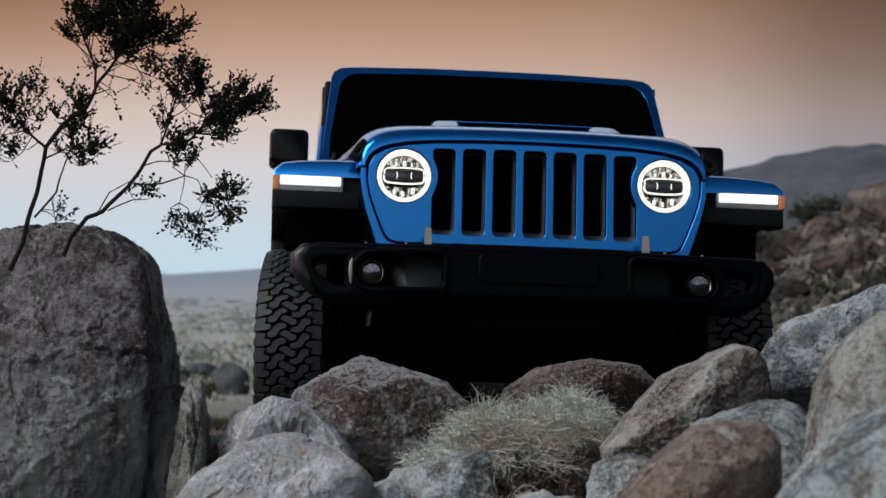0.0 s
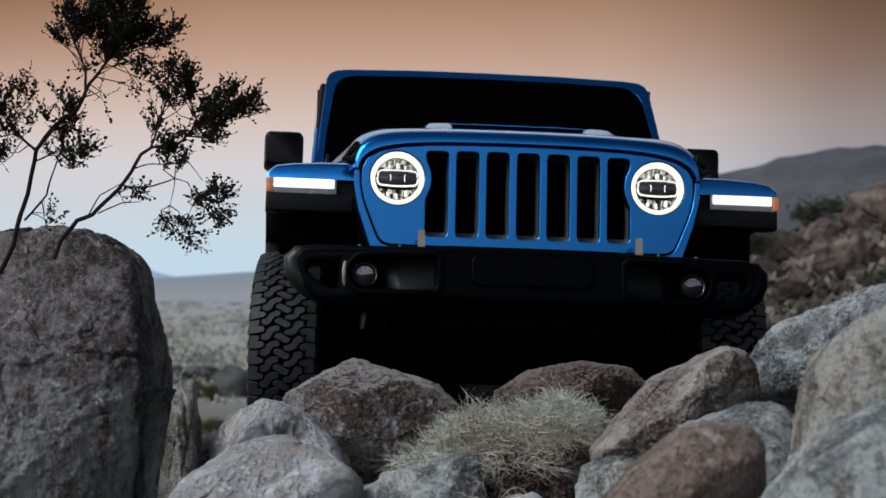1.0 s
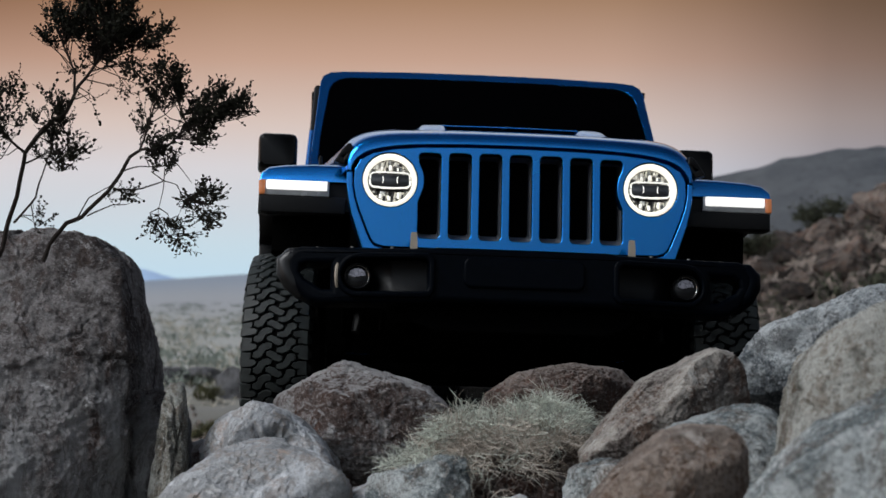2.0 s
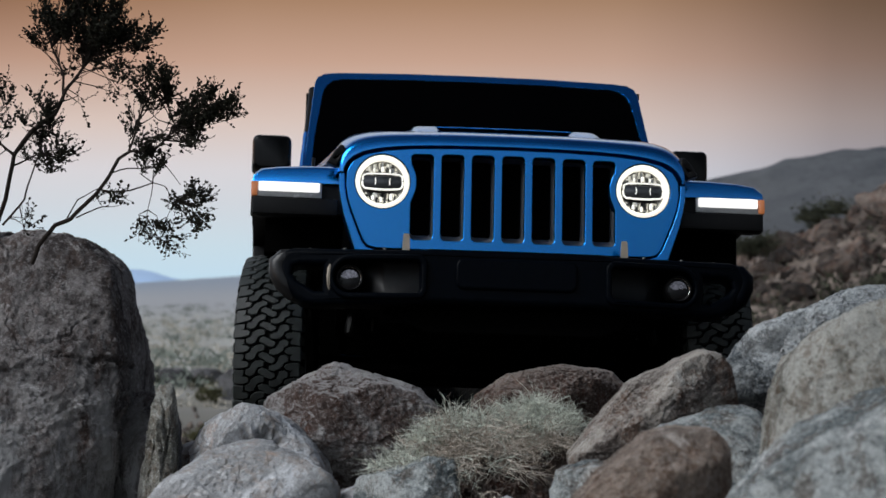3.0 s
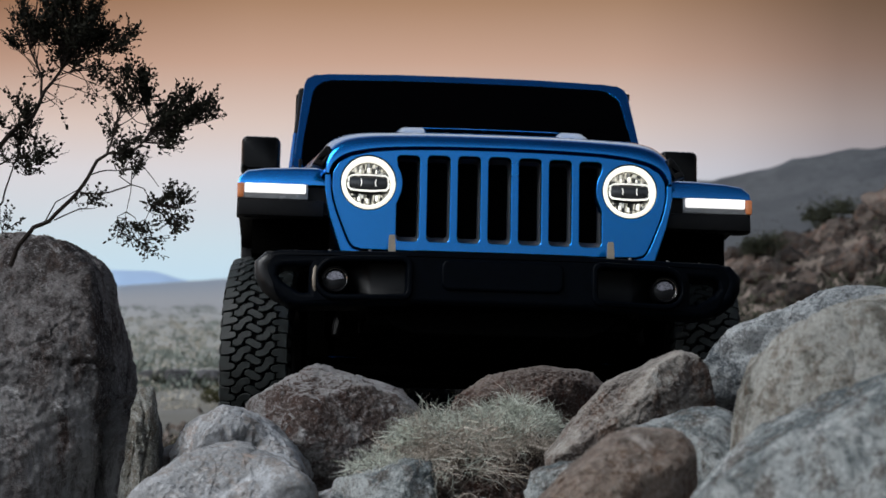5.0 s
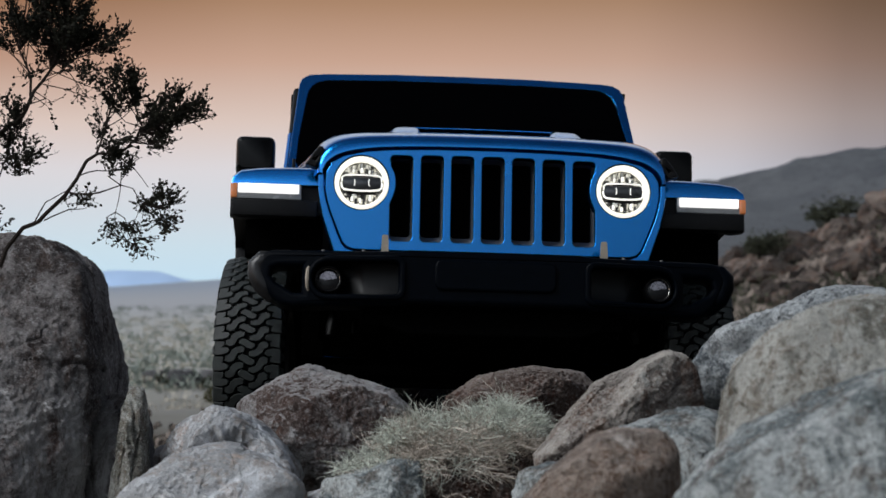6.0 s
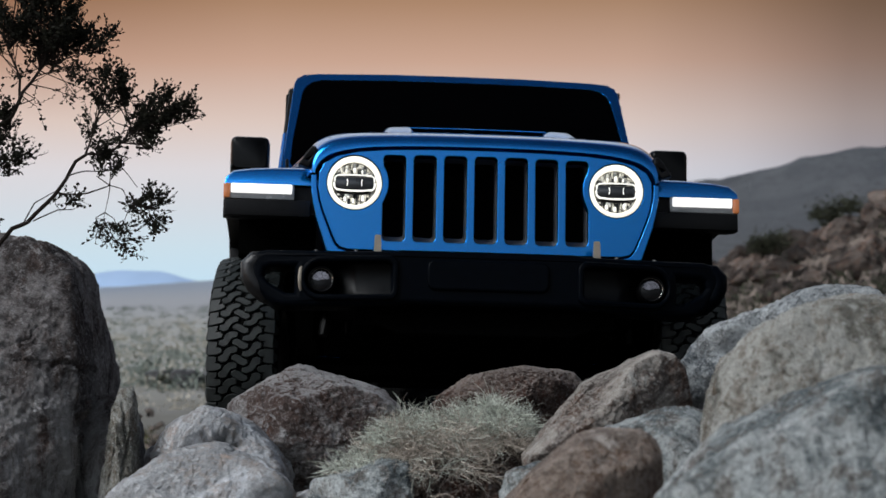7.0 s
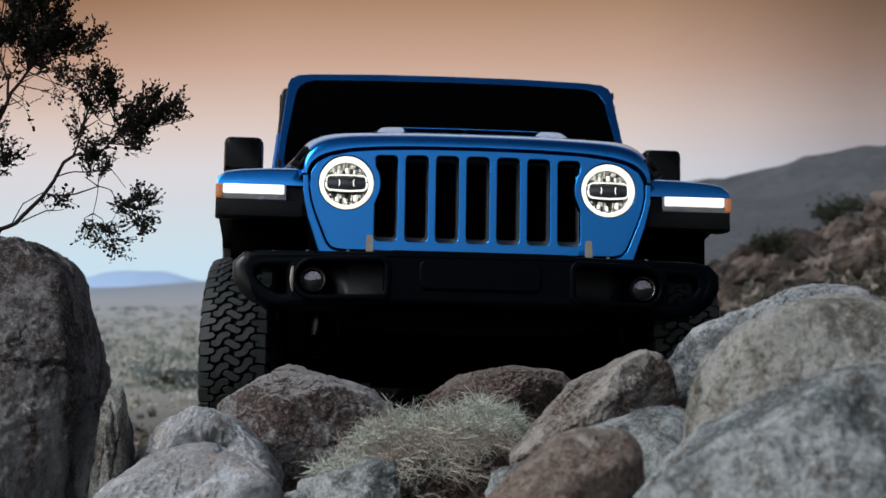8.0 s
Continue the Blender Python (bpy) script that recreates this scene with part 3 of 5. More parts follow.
    ob = new(name, me)
    ob.location = centre
    return tagged(ob, label, category, group)


stone("boulder", M_ROCK_BIG, (-1.106, 6.25, 0.360), 0.60,
      [(180, 0.385), (135, 0.577), (106, 0.605), (93, 0.624), (77, 0.630), (55, 0.602), (45, 0.573), (30, 0.512), (9, 0.362), (-4, 0.318), (-13, 0.312), (-90, 0.327)],
      "tall dark weathered boulder with cracks and a rounded top", 3, 8, 24, 0.032, 0.02, chips=14, faces=[((0, -0.8, 0.6), 0.77), ((0.8, -0.6, 0.15), 0.99), ((0.98, -0.196, -0.1), 0.83), ((-0.4, -0.8, 0.4), 0.84), ((0.25, -0.97, 0.0), 0.93)],
      cracks=[(0.124, 0.338, 0.20, 0.342, 0.006, 0.012), (0.20, 0.342, 0.235, 0.380, 0.006, 0.014), (0.235, 0.380, 0.27, 0.390, 0.006, 0.012), (0.20, 0.325, 0.27, 0.322, 0.004, 0.005),
              (0.27, 0.262, 0.42, 0.265, 0.010, 0.045), (0.335, 0.125, 0.335, 0.02, 0.008, 0.03), (0.372, 0.25, 0.362, 0.10, 0.018, 0.08), (0.362, 0.10, 0.345, -0.12, 0.024, 0.12), (0.22, 0.13, 0.26, 0.10, 0.004, 0.006)])
stone("rock_slab", M_ROCK_TAN, (-0.664, 5.98, 0.401), 0.30, [(170, 0.041), (125, 0.17), (96, 0.239), (60, 0.226), (2, 0.037), (-6, 0.045), (-90, 0.26)],
      "thin upright brown stone slab split off beside the boulder", 5, 6, 16, 0.10, 0.05, "rock", cracks=[(0.0, 0.19, 0.012, 0.02, 0.007, 0.02), (0.03, 0.10, 0.02, -0.15, 0.006, 0.015), (-0.02, -0.02, -0.035, -0.2, 0.006, 0.015)])
stone("rock_slab", M_ROCK_BIG, (-0.735, 6.20, 0.345), 0.12, [(176, 0.022), (125, 0.16), (92, 0.215), (40, 0.13), (6, 0.026), (-8, 0.030), (-90, 0.25)],
      "dark splinter of stone in the crevice beside the boulder", 6, 5, 14, 0.10, 0.08, "rock")
stone("rock", M_ROCK_PALE, (-0.401, 6.05, 0.353), 0.24, [(178, 0.187), (144, 0.171), (106, 0.151), (70, 0.131), (52, 0.132), (32, 0.153), (-5, 0.194), (-90, 0.170)],
      "pale grey rounded rock with a hollow in its side", 8, 7, 12, 0.045, 0.06, "rock", cracks=[(-0.075, 0.045, -0.032, 0.080, 0.022, 0.03), (-0.032, 0.080, 0.023, 0.085, 0.026, 0.035), (0.023, 0.085, 0.07, 0.066, 0.024, 0.03), (0.07, 0.066, 0.10, 0.02, 0.016, 0.02)], faces=[((-0.1, -0.5, 0.86), 0.9), ((-0.1, -0.9, 0.3), 0.80), ((-0.5, -0.6, 0.6), 0.85)])
stone("rock", M_ROCK_PALE, (-0.441, 5.45, 0.265), 0.28, [(153, 0.192), (134, 0.149), (120, 0.140), (97, 0.158), (71, 0.194), (56, 0.228), (3, 0.292), (-90, 0.190)],
      "pale grey broad rock with a worn cracked top", 11, 7, 14, 0.035, 0.05, "rock", faces=[((-0.05, -0.4, 0.91), 0.90), ((0.6, -0.78, -0.1), 0.80), ((-0.6, -0.7, 0.3), 0.85)])
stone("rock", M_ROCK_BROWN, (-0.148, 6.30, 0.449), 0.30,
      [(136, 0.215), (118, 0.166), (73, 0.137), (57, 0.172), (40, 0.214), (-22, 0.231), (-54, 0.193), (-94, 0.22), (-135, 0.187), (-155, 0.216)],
      "reddish brown angular rock with a paler dusted, lit-toned top", 13, 7, 24, 0.045, 0.02, "rock", faces=[((-0.15, -0.6, 0.8), 0.84), ((0.12, -0.90, -0.40), 0.72), ((-0.6, -0.6, 0.1), 0.86)])
stone("rock", M_ROCK_RED, (0.428, 6.0, 0.50), 0.20, [(154, 0.198), (119, 0.136), (101, 0.113), (81, 0.123), (50, 0.19), (-7, 0.234), (-90, 0.2), (-153, 0.230)],
      "dark reddish brown low rock behind the dry grass", 17, 7, 22, 0.05, 0.03, "rock", faces=[((0.1, -0.86, -0.5), 0.70), ((0, -0.6, 0.8), 0.92)])
stone("rock", M_ROCK_WEDGE, (0.636, 5.25, 0.511), 0.26, [(139, 0.098), (116, 0.104), (92, 0.166), (80, 0.188), (26, 0.214), (12, 0.205), (-12, 0.202), (-90, 0.24), (-164, 0.219)],
      "grey-brown wedge-shaped rock with a sharp ridge", 19, 7, 30, 0.04, 0.015, "rock", faces=[((-0.60, -0.48, 0.64), 0.586), ((0.35, -0.90, -0.27), 0.563)])
stone("rock", M_ROCK_SPECK, (1.086, 5.35, 0.667), 0.22,
      [(140, 0.188), (112, 0.130), (99, 0.158), (84, 0.189), (58, 0.252), (3, 0.314), (-90, 0.30), (-144, 0.316)],
      "long speckled grey granite rock sloping up", 23, 7, 16, 0.05, 0.05, "rock", cracks=[(-0.06, 0.17, -0.095, 0.10, 0.03, 0.05), (-0.095, 0.10, -0.16, 0.02, 0.022, 0.035)], faces=[((-0.1, -0.5, 0.86), 0.92), ((-0.15, -0.62, -0.77), 0.55)])
stone("boulder", M_ROCK_TAN, (0.988, 4.10, 0.541), 0.30,
      [(175, 0.247), (168, 0.243), (149, 0.255), (129, 0.260), (112, 0.268), (98, 0.275), (76, 0.29), (32, 0.28), (-1, 0.268), (-90, 0.40)],
      "large tan granite boulder with a smooth rounded face", 29, 7, 14, 0.03, 0.05, cracks=[(-0.143, 0.184, -0.135, 0.178, 0.007, 0.015), (-0.133, 0.156, -0.128, 0.152, 0.005, 0.010), (-0.240, 0.105, -0.224, 0.074, 0.006, 0.012)], faces=[((-0.7, -0.65, 0.3), 0.88), ((-0.1, -0.8, 0.6), 0.9)])
stone("boulder", M_ROCK_GREY, (0.819, 3.50, 0.499), 0.28,
      [(142, 0.175), (120, 0.144), (115, 0.148), (110, 0.158), (81, 0.226), (59, 0.28), (-1, 0.342), (-90, 0.36)],
      "blue-grey granite boulder with a coarse grain", 31, 6, 12, 0.04, 0.06, faces=[((-0.6, -0.5, 0.62), 0.88), ((0.2, -0.8, 0.5), 0.88)])
stone("rock", M_ROCK_WARM, (0.477, 3.85, 0.450), 0.20, [(149, 0.110), (136, 0.096), (128, 0.095), (102, 0.123), (81, 0.149), (42, 0.18), (1, 0.152), (-90, 0.30), (-158, 0.169)],
      "smooth warm brown rounded rock", 37, 7, 16, 0.030, 0.05, "rock", chips=22, faces=[((-0.3, -0.6, 0.75), 0.88), ((0.8, -0.55, -0.1), 0.72)])
stone("rock", M_ROCK_GREY, (0.705, 4.60, 0.434), 0.22, [(123, 0.142), (103, 0.135), (83, 0.148), (38, 0.15), (-8, 0.130), (-90, 0.28), (-170, 0.125)],
      "grey flat-topped rock wedged between larger ones", 41, 5, 14, 0.06, 0.05, "rock", faces=[((-0.1, -0.5, 0.86), 0.9), ((0, -1, -0.1), 0.8)])
stone("rock", M_ROCK_GREY, (0.082, 5.30, 0.306), 0.17, [(172, 0.205), (140, 0.185), (106, 0.103), (82, 0.112), (59, 0.12), (9, 0.081), (-2, 0.079), (-90, 0.16)],
      "low pale blocky rock under the dry grass", 43, 5, 22, 0.08, 0.05, "rock", chips=30, faces=[((-0.4, -0.6, 0.7), 0.85), ((0.5, -0.8, 0.1), 0.8)])
stone("rock", M_ROCK_GREY, (0.444, 4.90, 0.387), 0.14, [(165, 0.067), (107, 0.048), (80, 0.054), (23, 0.074), (-20, 0.076), (-95, 0.20)],
      "small flat grey stone", 47, 5, 14, 0.08, 0.05, "rock")
stone("rock", M_ROCK_PALE, (-0.081, 5.55, 0.253), 0.14, [(170, 0.077), (113, 0.075), (81, 0.069), (38, 0.081), (-4, 0.090), (-90, 0.12)],
      "small pale broken stone", 53, 5, 16, 0.08, 0.05, "rock")
stone("rock", M_ROCK_TAN, (0.62, 4.35, 0.22), 0.3, [(170, 0.34), (100, 0.15), (75, 0.16), (5, 0.36), (-90, 0.2)],
      "low tan slab of stone in the rubble", 59, 5, 12, 0.06, 0.06, "rock")
stone("rock", M_ROCK_PALE, (0.30, 5.0, 0.20), 0.3, [(170, 0.30), (110, 0.14), (75, 0.13), (10, 0.30), (-90, 0.2)],
      "low pale slab of stone in the rubble", 61, 5, 12, 0.07, 0.06, "rock")
# Two filler stones, added where only shaded gaps show.
stone("rock", M_ROCK_BIG, (-0.72, 6.16, 0.33), 0.16, [(175, 0.10), (120, 0.2), (80, 0.2), (30, 0.13), (-5, 0.08), (-90, 0.3)],
      "added dark stone closing the shaded gap behind the split slab", 83, 5, 10, 0.06, 0.05, "rock")
stone("rock", M_ROCK_BROWN, (-0.58, 6.75, 0.20), 0.2, [(175, 0.16), (125, 0.17), (85, 0.15), (40, 0.17), (0, 0.16), (-90, 0.2)],
      "added dark brown stone filling the shaded gap behind the pale rocks", 87, 5, 12, 0.06, 0.05, "rock")
# stones that bear the front wheels and close the gaps between the larger ones
stone("rock", M_ROCK_BROWN, (-0.55, 7.95, -0.02), 0.42, [(178, 0.38), (120, 0.16), (92, 0.11), (60, 0.17), (0, 0.36), (-90, 0.3)],
      "flat brown rock under a front wheel", 67, 5, 12, 0.05, 0.04, "rock")
stone("rock", M_ROCK_BROWN, (1.10, 8.06, -0.08), 0.42, [(178, 0.38), (120, 0.16), (92, 0.11), (60, 0.17), (0, 0.36), (-90, 0.3)],
      "flat brown rock under a front wheel", 71, 5, 12, 0.05, 0.04, "rock")
stone("rock", M_ROCK_RED, (0.72, 6.5, 0.33), 0.3, [(175, 0.3), (125, 0.24), (90, 0.2), (60, 0.24), (0, 0.34), (-90, 0.25)],
      "dark brown rock in the shade of the bumper", 73, 5, 12, 0.05, 0.05, "rock")
stone("rock", M_ROCK_GREY, (1.45, 6.2, 0.45), 0.34, [(175, 0.32), (125, 0.26), (90, 0.2), (60, 0.26), (0, 0.40), (-90, 0.35)],
      "grey rock on the rising bank", 79, 5, 12, 0.05, 0.05, "rock")


def rubble():
    """Loose pebbles and chips that lie between the rocks."""
    bm = bmesh.new()
    rnd = random.Random(5)
    for _ in range(900):
        x, y = rnd.uniform(-1.6, 1.8), rnd.uniform(4.2, 8.6)
        s = rnd.choice((0.012, 0.018, 0.025, 0.04)) * rnd.uniform(0.7, 1.4)
        m = Matrix.Translation((x, y, land(x, y) + s * 0.3)) @ Euler((rnd.uniform(0, 6), rnd.uniform(0, 6), rnd.uniform(0, 6))).to_matrix().to_4x4() @ Matrix.Diagonal((s * rnd.uniform(0.7, 1.5), s, s * rnd.uniform(0.5, 0.9), 1))
        bmesh.ops.create_icosphere(bm, subdivisions=1, radius=1, matrix=m)
    for v in bm.verts:
        v.co += 0.006 * noise.noise_vector(v.co * 60)
    return bm


tagged(part("rubble", rubble(), M_ROCK_BROWN, None, "loose brown pebbles and stone chips on the ground", 40), category="pebbles", kind="stuff")


# ---- the leaning shrub on the boulder, and the dry grass ----
def twig_leaves(bm, p, d, rnd, length, leaf):
    """A thin bent twig with small oval leaves on all sides."""
    k = max(4, int(length / leaf * 1.3))
    q, step = p.copy(), length / k
    wob = Vector((rnd.gauss(0, 0.25), rnd.gauss(0, 0.25), rnd.gauss(0.12, 0.2)))
    for i in range(k):
        d = (d + wob * 0.35).normalized()
        nq = q + d * step
        s2 = d.cross(Vector((0.2, 0.9, 0.3))).normalized() * 0.0006
        bm.faces.new([bm.verts.new(v) for v in (q - s2, q + s2, nq + s2, nq - s2)])
        q = nq
        out = (d * 0.5 + Vector((rnd.uniform(-1, 1), rnd.uniform(-1, 1), rnd.uniform(-0.8, 1)))).normalized()
        w = out.cross(Vector((rnd.uniform(-1, 1), rnd.uniform(-1, 1), rnd.uniform(-1, 1)))).normalized()
        ln = leaf * rnd.uniform(0.6, 1.25)
        w = w * ln * rnd.uniform(0.3, 0.44)
        bm.faces.new([bm.verts.new(v) for v in (q, q + out * ln * 0.35 + w, q + out * ln * 0.75 + w * 0.8, q + out * ln, q + out * ln * 0.75 - w * 0.8, q + out * ln * 0.35 - w)])


def bush(name, label, limbs, sprays, seed):
    """A desert shrub. limbs: lists of (x, y, z, radius); sprays: (centre, reach in x, y and z, lean, number of twigs)."""
    rnd = random.Random(seed)
    thing = tagged(new(name), label, "shrub")
    thing.location = limbs[0][0][:3]
    base = Vector(limbs[0][0][:3])
    wood = bmesh.new()
    tips = []
    for limb in limbs:
        pts, rad = [], []
        for (a, b) in zip(limb, limb[1:]):
            for i in range(4):
                f = i / 4
                p = Vector(a[:3]).lerp(Vector(b[:3]), f)
                p += 0.006 * noise.noise_vector(p * 14)
                pts.append(p - base)
                rad.append(0.68 * (a[3] + (b[3] - a[3]) * f))
        pts.append(Vector(limb[-1][:3]) - base)
        rad.append(0.68 * limb[-1][3])
        tube(pts, rad, 7, wood)
        tips += pts
    leaves = bmesh.new()
    for (cx, cy, cz), (rx, ry, rz), lean, count in sprays:
        c = Vector((cx, cy, cz)) - base
        near = sorted(tips, key=lambda p: (p - c).length)[:6]
        heads = []
        for j in range(max(3, count // 8)):
            v = Vector((rnd.gauss(0, 1), rnd.gauss(0, 1), rnd.gauss(0, 1))).normalized() * rnd.uniform(0.25, 1.0) ** 0.5
            e = c + Vector((v.x * rx, v.y * ry, v.z * rz))
            root = rnd.choice(near)
            m = root.lerp(e, 0.5) + 0.035 * noise.noise_vector(e * 11)
            tube([root, m, e], [0.0018, 0.0013, 0.0007], 4, wood)
            heads += [(m.lerp(e, f), (e - m)) for f in (0.3, 0.6, 0.85, 1.0)]
        for j in range(int(count * 1.15)):
            p, along = rnd.choice(heads)
            d = (along.normalized() * 0.4 + Vector(lean) * 1.3 + Vector((rnd.uniform(-0.6, 0.75), rnd.uniform(-0.7, 0.7), rnd.uniform(-0.3, 0.9)))).normalized()
            twig_leaves(leaves, p, d, rnd, rnd.uniform(0.028, 0.068), 0.0102)
    part("trunk", wood, M_BARK, thing, "thin grey-brown twisted stems")
    part("crown", leaves, M_LEAF, thing, "sparse tiny dark olive leaves", 180)
    return thing


Y0 = 5.76
bush("shrub", "dark leaning desert shrub with sparse small leaves, rooted by the boulder",
     [[(-1.13, Y0, 0.86, 0.011), (-1.091, Y0, 0.933, 0.010), (-1.07, Y0, 1.02, 0.0095), (-1.054, Y0, 1.07, 0.009), (-1.032, Y0, 1.19, 0.0085), (-0.987, Y0, 1.252, 0.0105), (-0.927, Y0, 1.298, 0.0085), (-0.89, Y0, 1.37, 0.007), (-0.83, Y0, 1.44, 0.005), (-0.79, Y0, 1.50, 0.003)],
      [(-0.90, Y0, 1.35, 0.006), (-0.90, Y0, 1.40, 0.005), (-0.93, Y0, 1.48, 0.003)],
      [(-1.032, Y0, 1.19, 0.006), (-1.10, Y0, 1.25, 0.004), (-1.15, Y0, 1.33, 0.002)],
      [(-1.06, Y0, 1.00, 0.005), (-1.0, Y0 - 0.03, 1.07, 0.004), (-0.975, Y0 - 0.03, 1.15, 0.003), (-0.96, Y0, 1.20, 0.002)],
      [(-1.035, Y0, 1.16, 0.004), (-0.97, Y0, 1.19, 0.003), (-0.91, Y0, 1.19, 0.0015)]],
     [((-0.83, Y0, 1.53), (0.125, 0.10, 0.10), (0, 0, 0.9), 560), ((-0.96, Y0, 1.54), (0.05, 0.06, 0.07), (-0.2, 0, 0.8), 105), ((-0.69, Y0, 1.50), (0.07, 0.08, 0.06), (0.5, 0, 0.5), 90), ((-0.83, Y0, 1.65), (0.12, 0.1, 0.08), (0, 0, 0.9), 260),
      ((-0.81, Y0, 1.41), (0.10, 0.08, 0.035), (0.2, 0, 0.1), 66), ((-0.745, Y0, 1.36), (0.04, 0.04, 0.02), (0.3, 0, -0.3), 12), ((-0.86, Y0, 1.34), (0.02, 0.02, 0.02), (0.3, 0, -0.5), 5),
      ((-1.10, Y0, 1.29), (0.07, 0.08, 0.11), (0, 0, 0.7), 120), ((-1.20, Y0, 1.32), (0.07, 0.07, 0.10), (-0.1, 0, 0.7), 70), ((-1.15, Y0, 1.17), (0.08, 0.06, 0.04), (-0.2, 0, 0.2), 36),
      ((-0.975, Y0, 1.27), (0.055, 0.07, 0.09), (-0.05, 0, 0.8), 110), ((-0.925, Y0, 1.195), (0.06, 0.05, 0.045), (0.3, 0, 0.3), 56), ((-0.98, Y0, 1.16), (0.05, 0.05, 0.04), (0.2, 0, 0.3), 30), ((-1.02, Y0, 1.0), (0.03, 0.03, 0.05), (0.3, 0, 0.3), 12)], 4)
bush("shrub", "dark leaning desert shrub with a long bare stem and small leaves",
     [[(-0.985, Y0, 0.90, 0.010), (-0.967, Y0, 0.942, 0.009), (-0.925, Y0, 1.002, 0.009), (-0.88, Y0, 1.018, 0.0085), (-0.812, Y0, 1.086, 0.008), (-0.752, Y0, 1.178, 0.007), (-0.72, Y0, 1.20, 0.006), (-0.655, Y0, 1.205, 0.005), (-0.62, Y0, 1.235, 0.004), (-0.60, Y0, 1.27, 0.003)],
      [(-0.725, Y0, 1.20, 0.005), (-0.71, Y0, 1.25, 0.004), (-0.68, Y0, 1.33, 0.003)],
      [(-0.80, Y0, 1.092, 0.004), (-0.72, Y0, 1.096, 0.0035), (-0.66, Y0, 1.115, 0.0025), (-0.62, Y0, 1.10, 0.0015)],
      [(-0.66, Y0, 1.115, 0.002), (-0.668, Y0, 1.06, 0.0015), (-0.68, Y0, 0.985, 0.001)], [(-0.63, Y0, 1.105, 0.002), (-0.60, Y0, 1.065, 0.0015), (-0.555, Y0, 1.05, 0.001)], [(-0.60, Y0, 1.065, 0.0015), (-0.63, Y0, 1.0, 0.001)],
      [(-0.775, Y0, 1.14, 0.003), (-0.72, Y0, 1.155, 0.0025), (-0.62, Y0, 1.16, 0.002), (-0.585, Y0, 1.11, 0.0012)],
      [(-0.895, Y0, 1.012, 0.003), (-0.86, Y0, 1.07, 0.0025), (-0.78, Y0, 1.115, 0.0012)],
      [(-0.865, Y0, 1.02, 0.003), (-0.80, Y0, 1.05, 0.0025), (-0.75, Y0, 1.055, 0.0012)]],
     [((-0.655, Y0, 1.345), (0.055, 0.07, 0.09), (0, 0, 0.8), 162), ((-0.565, Y0, 1.28), (0.065, 0.06, 0.055), (0.2, 0, 0.5), 148), ((-0.48, Y0, 1.295), (0.05, 0.05, 0.04), (0.6, 0, 0.4), 96), ((-0.505, Y0, 1.365), (0.018, 0.03, 0.045), (0.1, 0, 1), 28),
      ((-0.715, Y0, 1.26), (0.03, 0.04, 0.04), (-0.2, 0, 0.1), 22), ((-0.66, Y0, 1.23), (0.04, 0.04, 0.03), (0.2, 0, -0.2), 30), ((-0.55, Y0, 1.225), (0.055, 0.04, 0.025), (0.3, 0, -0.2), 30), ((-0.665, Y0, 1.155), (0.05, 0.05, 0.05), (0, 0, 0.4), 57),
      ((-0.60, Y0, 1.065), (0.06, 0.05, 0.04), (0.3, 0, 0), 58), ((-0.655, Y0, 0.99), (0.03, 0.04, 0.05), (0, 0, -0.6), 28), ((-0.695, Y0, 0.985), (0.015, 0.03, 0.045), (0, 0, -0.6), 19), ((-0.625, Y0, 0.96), (0.02, 0.03, 0.03), (0, 0, -0.6), 19),
      ((-0.555, Y0, 1.03), (0.03, 0.03, 0.04), (0.2, 0, -0.5), 32), ((-0.52, Y0, 1.07), (0.02, 0.03, 0.02), (0.5, 0, 0.2), 16), ((-0.785, Y0, 1.065), (0.03, 0.03, 0.012), (0.4, 0, 0), 19)], 9)


def dry_grass(name, centre, tufts, seed, label):
    """A tangled clump of dry grass: fine curling strands that spring from many small crowns.
    tufts: (material, place of the tuft from the centre, its reach in x, y and z, crowns, strands, shortest and longest strand, curl, rise)."""
    rnd = random.Random(seed)
    thing = tagged(new(name), label, "grass")
    thing.location = centre
    for straw, at, size, crowns, count, short, long, curl, rise in tufts:
        verts, faces, roots = [], [], []
        for _ in range(crowns):
            a, r = rnd.uniform(0, math.tau), rnd.uniform(0, 1) ** 0.6
            roots.append((Vector((at[0] + math.cos(a) * r * size[0], at[1] + math.sin(a) * r * size[1], at[2] + size[2] * (1 - r * r) * rnd.uniform(0.1, 0.85))),
                          Vector((math.cos(a) * r * 0.8, math.sin(a) * r * 0.8, rise)), rnd.uniform(0.6, 1.15)))
        for _ in range(count):
            root, way, big = rnd.choice(roots)
            p = root + Vector((rnd.gauss(0, 0.010), rnd.gauss(0, 0.010), rnd.gauss(0, 0.008)))
            d = (way + Vector((rnd.gauss(0, 0.75), rnd.gauss(0, 0.75), rnd.gauss(0, 0.45)))).normalized()
            length = rnd.uniform(short, long) * big
            axis = Vector((rnd.gauss(0, 1), rnd.gauss(0, 1), rnd.gauss(0, 0.6))).normalized()
            bend = rnd.gauss(0, curl)
            w0 = rnd.uniform(0.0005, 0.0011)
            seg = 8
            for i in range(seg + 1):
                side = d.cross(Vector((0.3, -0.9, 0.2))).normalized() * w0 * (1 - 0.65 * i / seg)
                verts += [p - side, p + side]
                if i:
                    k = len(verts)
                    faces.append((k - 4, k - 3, k - 1, k - 2))
                p = p + d * (length / seg)
                d = (d + axis.cross(d) * bend + Vector((rnd.gauss(0, 0.22), rnd.gauss(0, 0.22), rnd.gauss(-0.05, 0.22)))).normalized()
        me = bpy.data.meshes.new("blades")
